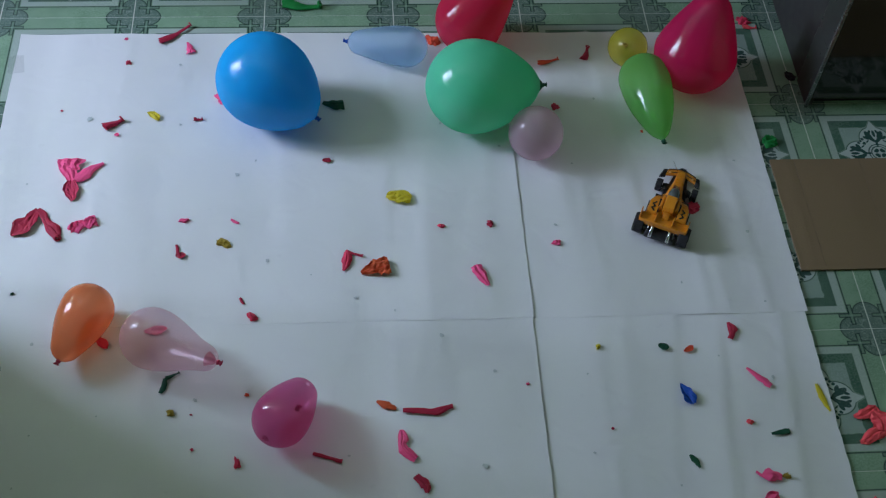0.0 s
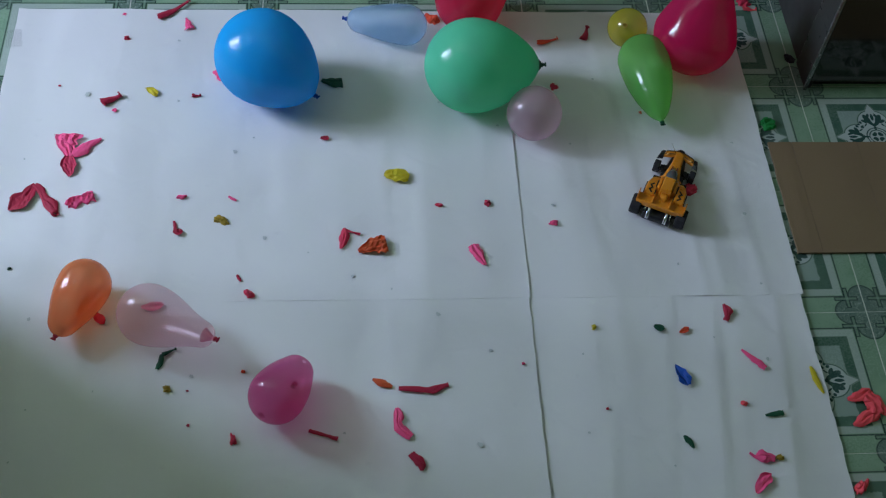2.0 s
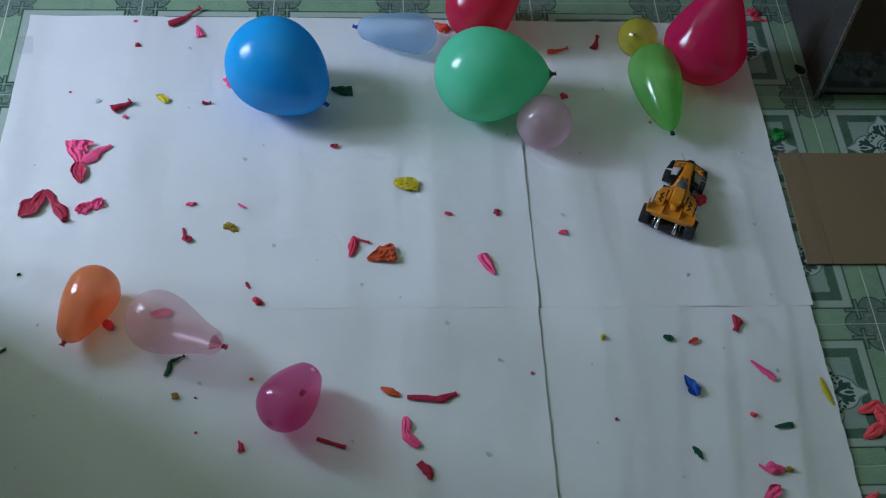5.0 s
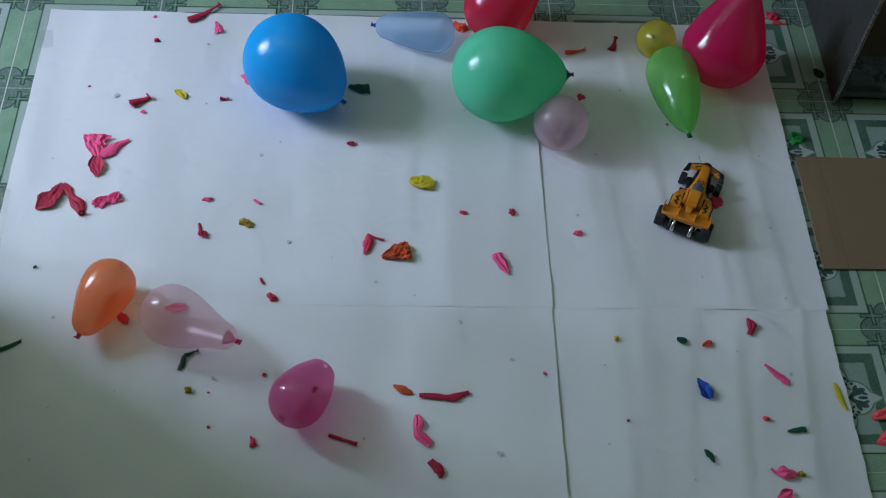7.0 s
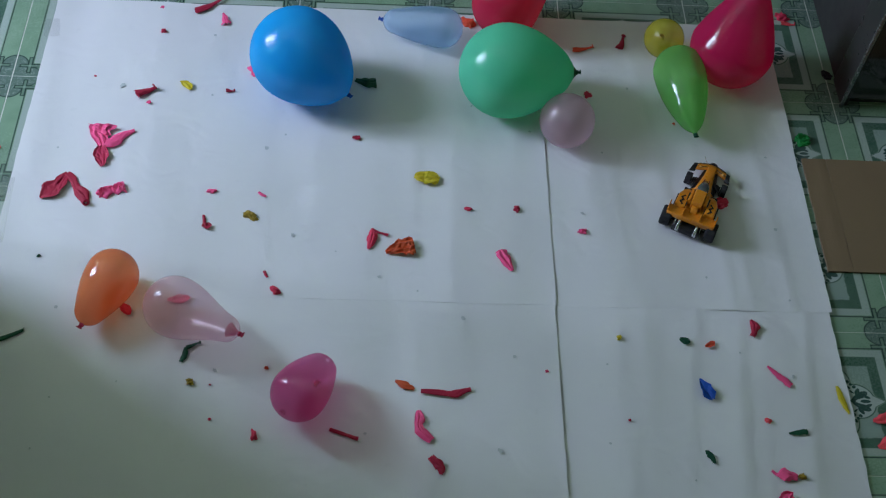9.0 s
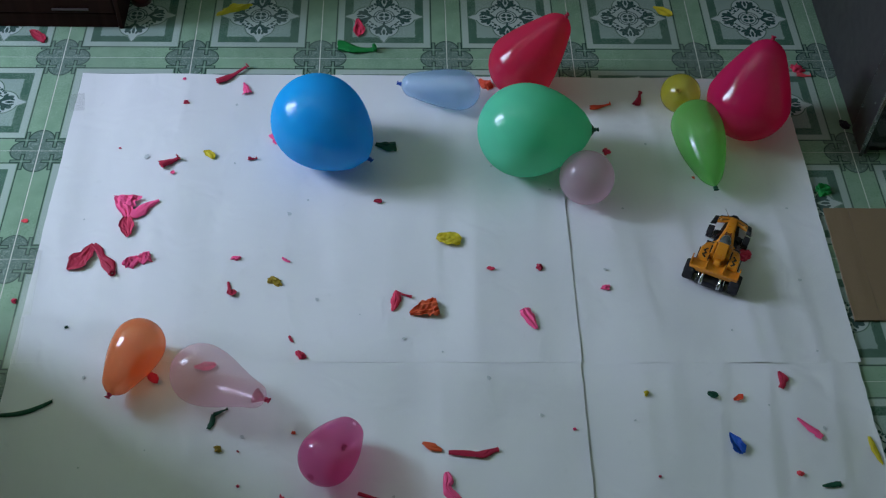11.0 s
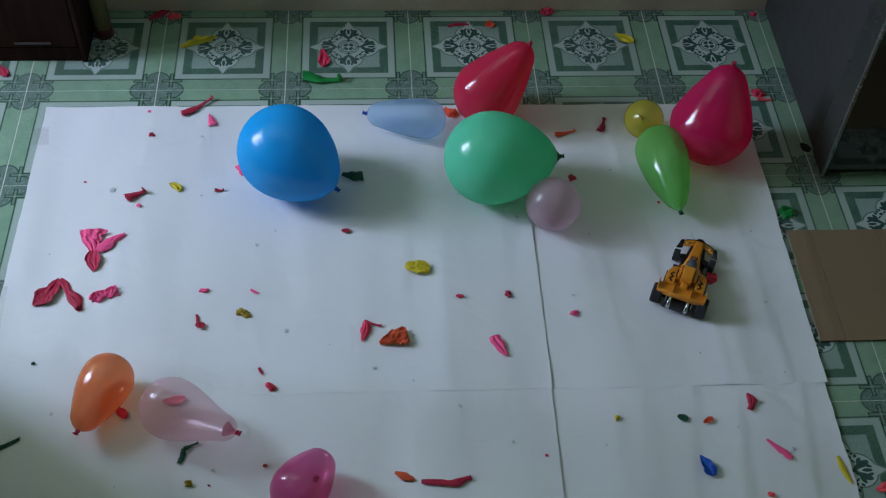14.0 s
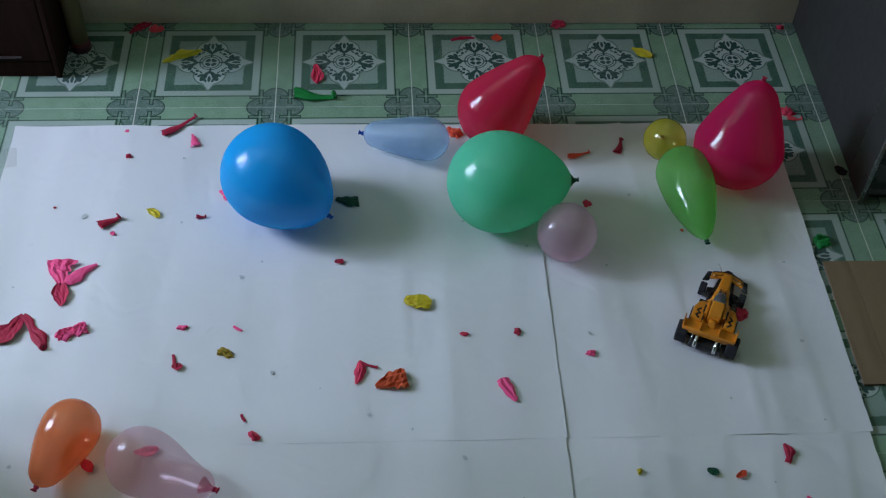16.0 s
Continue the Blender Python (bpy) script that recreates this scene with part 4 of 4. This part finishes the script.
burst("hooked dark red shred of balloon on paper", [("strip", dark_red, -0.449, -0.671, 0.028, 0.006, -82), ("shard", dark_red, -0.441, -0.685, 0.020, 0.012, 0)])
burst("bent dark green balloon neck on white paper", [("strip", dark_green, -0.452, -0.976, 0.031, 0.010, 79), ("neck", dark_green, -0.436, -0.956, 0.027, 0.009, 20)])
tailed = tagged(new("burst_balloon"), "red balloon shred with a thin tail on paper", "balloon scrap", "burst balloon scraps")
tailed.matrix_world = pose(-0.115, -0.702, 0.0042)
flap("flap", red, [(-0.008, -0.026, 0.002), (-0.001, -0.006, 0.009), (0.000, 0.010, 0.008), (-0.001, 0.024, 0.002)], 0.5, 2, 0.0030, tailed)
flap("tail", dark_red, [(-0.002, 0.022, 0.003), (0.012, 0.015, 0.0022), (0.031, 0.009, 0.0028)], 0.8, 1, 0.0008, tailed)
coral_one = tagged(new("burst_balloon"), "large coral red burst balloon crumpled on green tiles", "balloon scrap", "burst balloon scraps")
coral_one.matrix_world = pose(0.850, -1.085, 0.0003)
flap("flap", coral, [(-0.038, 0.008, 0.003), (-0.022, 0.009, 0.009), (-0.002, 0.019, 0.011), (0.010, 0.027, 0.004)], 0.30, 2, 0.0040, coral_one)
flap("pouch", coral, [(-0.002, 0.016, 0.012), (0.010, -0.003, 0.018), (0.008, -0.026, 0.016)], 0.30, 2.5, 0.0045, coral_one)
flap("neck", coral, [(0.012, -0.024, 0.010), (-0.007, -0.028, 0.013), (-0.024, -0.039, 0.010), (-0.040, -0.045, 0.003)], 0.35, 2, 0.0035, coral_one)
scrap("shard", pink, -0.474, -0.858, 0.042, 0.017, 8)
scrap("crumple", bright_green, 0.806, -0.402, 0.050, 0.034, -5)
scrap("crumple", red, 0.829, -0.020, 0.030, 0.036, 70)
scrap("neck", dark_red, -0.499, -0.060, 0.087, 0.018, 36)
flap_scrap("bright pink pointed sliver of balloon rubber on paper", pink, [(-0.470, -0.086, 0.0015), (-0.464, -0.103, 0.006), (-0.458, -0.122, 0.010)], 0.25, 2, 0.0028)
scrap("crumple", red, -0.595, -0.151, 0.016, 0.015, 0)
scrap("neck", dark_red, -0.608, -0.335, 0.043, 0.022, 38)
scrap("shard", pink, -0.598, -0.364, 0.010, 0.008, 0)
scrap("shard", yellow, -0.524, -0.311, 0.035, 0.016, -40)
scrap("neck", dark_red, -0.431, -0.323, 0.019, 0.010, 0)
scrap("crumple", pink, -0.381, -0.268, 0.048, 0.026, -48)
scrap("crumple", pink, -0.341, -0.291, 0.012, 0.011, 0)
scrap("crumple", pink, -0.652, -0.608, 0.042, 0.030, 45)
scrap("crumple", pink, -0.622, -0.597, 0.036, 0.027, 15)
scrap("crumple", pink, -0.441, -0.597, 0.025, 0.012, 0)
scrap("strip", pink, -0.339, -0.601, 0.020, 0.006, -33)
scrap("crumple", ochre, -0.359, -0.656, 0.037, 0.017, -22)
scrap("strip", dark_red, -0.317, -0.794, 0.017, 0.005, -62)
scrap("crumple", red, -0.299, -0.829, 0.030, 0.016, -53)
scrap("shard", red, -0.570, -0.881, 0.035, 0.015, -46)
scrap("crumple", ochre, -0.433, -1.031, 0.020, 0.015, -11)
scrap("crumple", red, -0.311, -1.133, 0.025, 0.015, -88)
flap_scrap("thin dark red strip of balloon rubber on paper", dark_red, [(-0.179, -1.121, 0.0035), (-0.154, -1.129, 0.003), (-0.128, -1.138, 0.0035)], 0.8, 1, 0.0008)
flap_scrap("burnt orange pointed shred of balloon on paper", orange, [(-0.065, -1.020, 0.002), (-0.051, -1.027, 0.0075), (-0.039, -1.032, 0.006), (-0.030, -1.036, 0.002)], 0.3, 2, 0.0022)
flap_scrap("dark red flattened balloon neck with a rolled lip on paper", dark_red, [(-0.018, -1.040, 0.0045), (0.014, -1.042, 0.0055), (0.036, -1.044, 0.006), (0.049, -1.043, 0.008), (0.062, -1.037, 0.0045), (0.073, -1.034, 0.004)], 0.5, 1.4, 0.0016)
flap_scrap("bright pink wavy shred of balloon rubber on paper", pink, [(-0.022, -1.079, 0.003), (-0.020, -1.094, 0.0095), (-0.022, -1.109, 0.007), (-0.015, -1.124, 0.010), (0.002, -1.137, 0.006)], 0.3, 2, 0.0030)
flap_scrap("dark red folded shred of balloon rubber on paper", dark_red, [(0.000, -1.169, 0.006), (0.009, -1.180, 0.008), (0.017, -1.190, 0.008), (0.018, -1.202, 0.002)], 0.3, 2, 0.0030)
scrap("shard", dark_red, -0.156, -0.443, 0.018, 0.011, -3)
flap_scrap("yellow crumpled patch of burst balloon on paper", yellow, [(-0.033, -0.541, 0.007), (-0.018, -0.545, 0.015), (0.000, -0.549, 0.017), (0.017, -0.553, 0.008)], 0.25, 3, 0.0050)
scrap("crumple", red, 0.075, -0.620, 0.017, 0.011, -7)
scrap("crumple", dark_red, 0.175, -0.617, 0.016, 0.015, 4)
scrap("crumple", pink, 0.306, -0.668, 0.024, 0.013, -5)
flap_scrap("burnt orange crumpled pouch of burst balloon on paper", orange, [(-0.088, -0.735, 0.003), (-0.070, -0.727, 0.014), (-0.048, -0.722, 0.020), (-0.033, -0.719, 0.018)], 0.30, 3.4, 0.0065)
flap_scrap("bright pink folded shred of balloon rubber on paper", pink, [(0.137, -0.724, 0.011), (0.145, -0.742, 0.012), (0.154, -0.760, 0.007), (0.160, -0.770, 0.003)], 0.20, 2.2, 0.0045)
scrap("crumple", red, 0.602, -0.584, 0.050, 0.026, 16)
flap_scrap("dark red teardrop scrap of balloon on paper", dark_red, [(0.617, -0.868, 0.002), (0.622, -0.882, 0.009), (0.620, -0.893, 0.006), (0.614, -0.906, 0.0045)], 0.45, 1.6, 0.0030)
scrap("crumple", yellow, 0.357, -0.915, 0.012, 0.011, -9)
scrap("shard", dark_green, 0.482, -0.919, 0.021, 0.013, -19)
scrap("shard", red_orange, 0.530, -0.926, 0.023, 0.011, 31)
flap_scrap("bright pink flattened balloon neck on white paper", pink, [(0.632, -0.970, 0.002), (0.647, -0.987, 0.005), (0.660, -1.000, 0.007), (0.670, -1.011, 0.005)], 0.50, 1.4, 0.0012)
flap_scrap("narrow yellow strip of balloon rubber at the paper edge", yellow, [(0.757, -1.009, 0.0025), (0.760, -1.029, 0.0055), (0.763, -1.047, 0.005), (0.769, -1.066, 0.0015)], 0.5, 2, 0.0014)
flap_scrap("deep blue hollow teardrop of balloon rubber on paper", blue, [(0.500, -1.000, 0.0015), (0.505, -1.016, 0.009), (0.511, -1.031, 0.0125), (0.516, -1.044, 0.006)], -0.40, 1.6, 0.0040)
scrap("crumple", coral, 0.615, -1.083, 0.013, 0.011, -4)
flap_scrap("dark green wedge of balloon rubber on paper", dark_green, [(0.649, -1.109, 0.002), (0.663, -1.107, 0.004), (0.677, -1.105, 0.0055), (0.684, -1.104, 0.004)], 0.3, 1.4, 0.0010)
flap_scrap("dark green leaf-like shred of balloon on paper", dark_green, [(0.491, -1.146, 0.002), (0.498, -1.156, 0.006), (0.505, -1.171, 0.0015)], 0.3, 1.2, 0.0014)
flap_scrap("bright pink torn flap of balloon rubber on paper", pink, [(0.604, -1.182, 0.002), (0.614, -1.191, 0.004), (0.626, -1.190, 0.012), (0.639, -1.192, 0.008), (0.648, -1.194, 0.005)], 0.35, 2, 0.0026)
scrap("crumple", ochre, 0.657, -1.192, 0.018, 0.013, 0)
scrap("shard", pink, 0.615, -1.240, 0.048, 0.020, 47)
scrap("crumple", coral, 0.794, -1.252, 0.043, 0.020, 51)
scrap("neck", bright_green, -0.217, 0.035, 0.091, 0.033, -3)
scrap("shard", red, -0.211, 0.110, 0.065, 0.022, -86)
scrap("crumple", yellow, -0.511, 0.176, 0.095, 0.028, 22)
scrap("shard", dark_red, -0.623, 0.275, 0.061, 0.018, 42)
scrap("crumple", coral, -0.587, 0.266, 0.038, 0.026, 22)
scrap("shard", dark_green, -0.508, 0.299, 0.017, 0.013, -3)
scrap("strip", dark_red, 0.122, 0.233, 0.055, 0.011, 8)
scrap("shard", red_orange, 0.201, 0.235, 0.026, 0.021, 0)
scrap("crumple", red, 0.348, 0.284, 0.044, 0.029, 0)
scrap("shard", yellow, 0.534, 0.181, 0.053, 0.022, -36)
scrap("crumple", red, 0.883, 0.274, 0.022, 0.019, 0)
scrap("neck", coral, 0.839, -0.043, 0.032, 0.014, -2)
scrap("neck", red_orange, 0.345, -0.155, 0.050, 0.014, 12)
scrap("neck", dark_red, 0.435, -0.132, 0.044, 0.017, 65)
scrap("crumple", red, 0.345, -0.295, 0.023, 0.017, 0)
scrap("crumple", red_orange, 0.086, -0.088, 0.040, 0.029, -55)
flap_scrap("dark green flat balloon neck beside a blue balloon", dark_green, [(-0.164, -0.277, 0.0045), (-0.150, -0.283, 0.009), (-0.134, -0.286, 0.0125), (-0.119, -0.284, 0.0135)], 0.3, 2, 0.0030)
scrap("shard", dark_red, -0.970, 0.070, 0.058, 0.023, -45)
scrap("shard", coral, -0.886, -0.498, 0.014, 0.009, 0)
scrap("crumple", red, -0.866, -0.702, 0.015, 0.013, -23)
scrap("strip", dark_green, -0.793, -0.947, 0.098, 0.010, 18)
scrap("shard", black, 0.897, -0.205, 0.030, 0.018, -60)
bit(pink, -0.607, -0.074, 0.010)
bit(red, -0.721, -0.293, 0.007)
bit(pink_red, 0.215, -0.991, 0.009)
bit(red, -0.341, -0.291, 0.007)
bit(dark_red, -0.397, -1.036, 0.006)
bit(red, -0.391, -1.105, 0.008)
bit(red_orange, -0.300, -0.999, 0.010)
bit(dark_red, 0.502, -0.620, 0.008)
bit(dark_red, 0.360, -1.088, 0.008)
bit(red_orange, 0.528, -0.370, 0.009)
bit(fleck, -0.480, -0.156, 0.008)
bit(fleck, -0.659, -0.318, 0.014)
bit(fleck, -0.467, -0.336, 0.006)
bit(fleck, -0.312, -0.323, 0.009)
bit(fleck, -0.304, -0.440, 0.005)
bit(fleck, -0.340, -0.478, 0.011)
bit(fleck, -0.764, -0.496, 0.005)
bit(fleck, -0.272, -0.699, 0.010)
bit(dark_green, -0.751, -0.766, 0.009)
bit(fleck, -0.698, -0.880, 0.009)
bit(fleck, -0.747, -0.928, 0.004)
bit(fleck, -0.392, -1.007, 0.009)
bit(fleck, -0.564, -1.034, 0.004)
bit(fleck, -0.676, -1.068, 0.005)
bit(fleck, -0.690, -1.168, 0.005)
bit(fleck, -0.116, -1.126, 0.006)
bit(fleck, 0.062, -0.881, 0.010)
bit(fleck, 0.156, -0.962, 0.009)
bit(fleck, -0.186, -0.735, 0.004)
bit(fleck, -0.100, -0.792, 0.009)
bit(fleck, -0.025, -0.822, 0.005)
bit(fleck, 0.089, -0.340, 0.006)
bit(fleck, 0.212, -0.407, 0.007)
bit(fleck, 0.363, -0.459, 0.006)
bit(fleck, 0.309, -0.622, 0.008)
bit(fleck, 0.489, -0.650, 0.010)
bit(fleck, 0.704, -0.648, 0.010)
bit(fleck, 0.544, -0.771, 0.006)
bit(fleck, 0.703, -0.820, 0.006)
bit(fleck, 0.329, -0.973, 0.005)
bit(fleck, 0.585, -0.941, 0.005)
bit(fleck, 0.679, -0.990, 0.008)
bit(fleck, 0.321, -1.135, 0.006)
bit(fleck, 0.466, -1.203, 0.005)
bit(fleck, 0.435, -0.271, 0.008)
bit(fleck, 0.123, -1.154, 0.011)
bit(fleck, 0.715, -0.457, 0.007)

# ---- floor tiles ----
bm = boxed(-0.1484, 0.1484, -0.1489, 0.1489, -0.008, 0.0, 0.0006)
tile_mesh = bpy.data.meshes.new("tile")
bm.to_mesh(tile_mesh)
bm.free()
tile_mesh.materials.append(TILE)
LAID = 0.0054  # the rows run slightly askew to the paper
for i in range(-8, 7):
    for j in range(-11, 2):
        x, y = 0.15 + 0.3 * i, -0.15 + 0.3 * j
        if X0 - 0.1 < x < X1 + 0.1 and Y0 - 0.1 < y < Y1:
            t = new("tile", tile_mesh)
            t.parent = floor
            t.location = (x * 0.9965 - y * LAID - 0.0016, y * 0.9965 + x * LAID + 0.0057, 0.0002 * rs.random())
            t.rotation_euler = (0, 0, LAID)
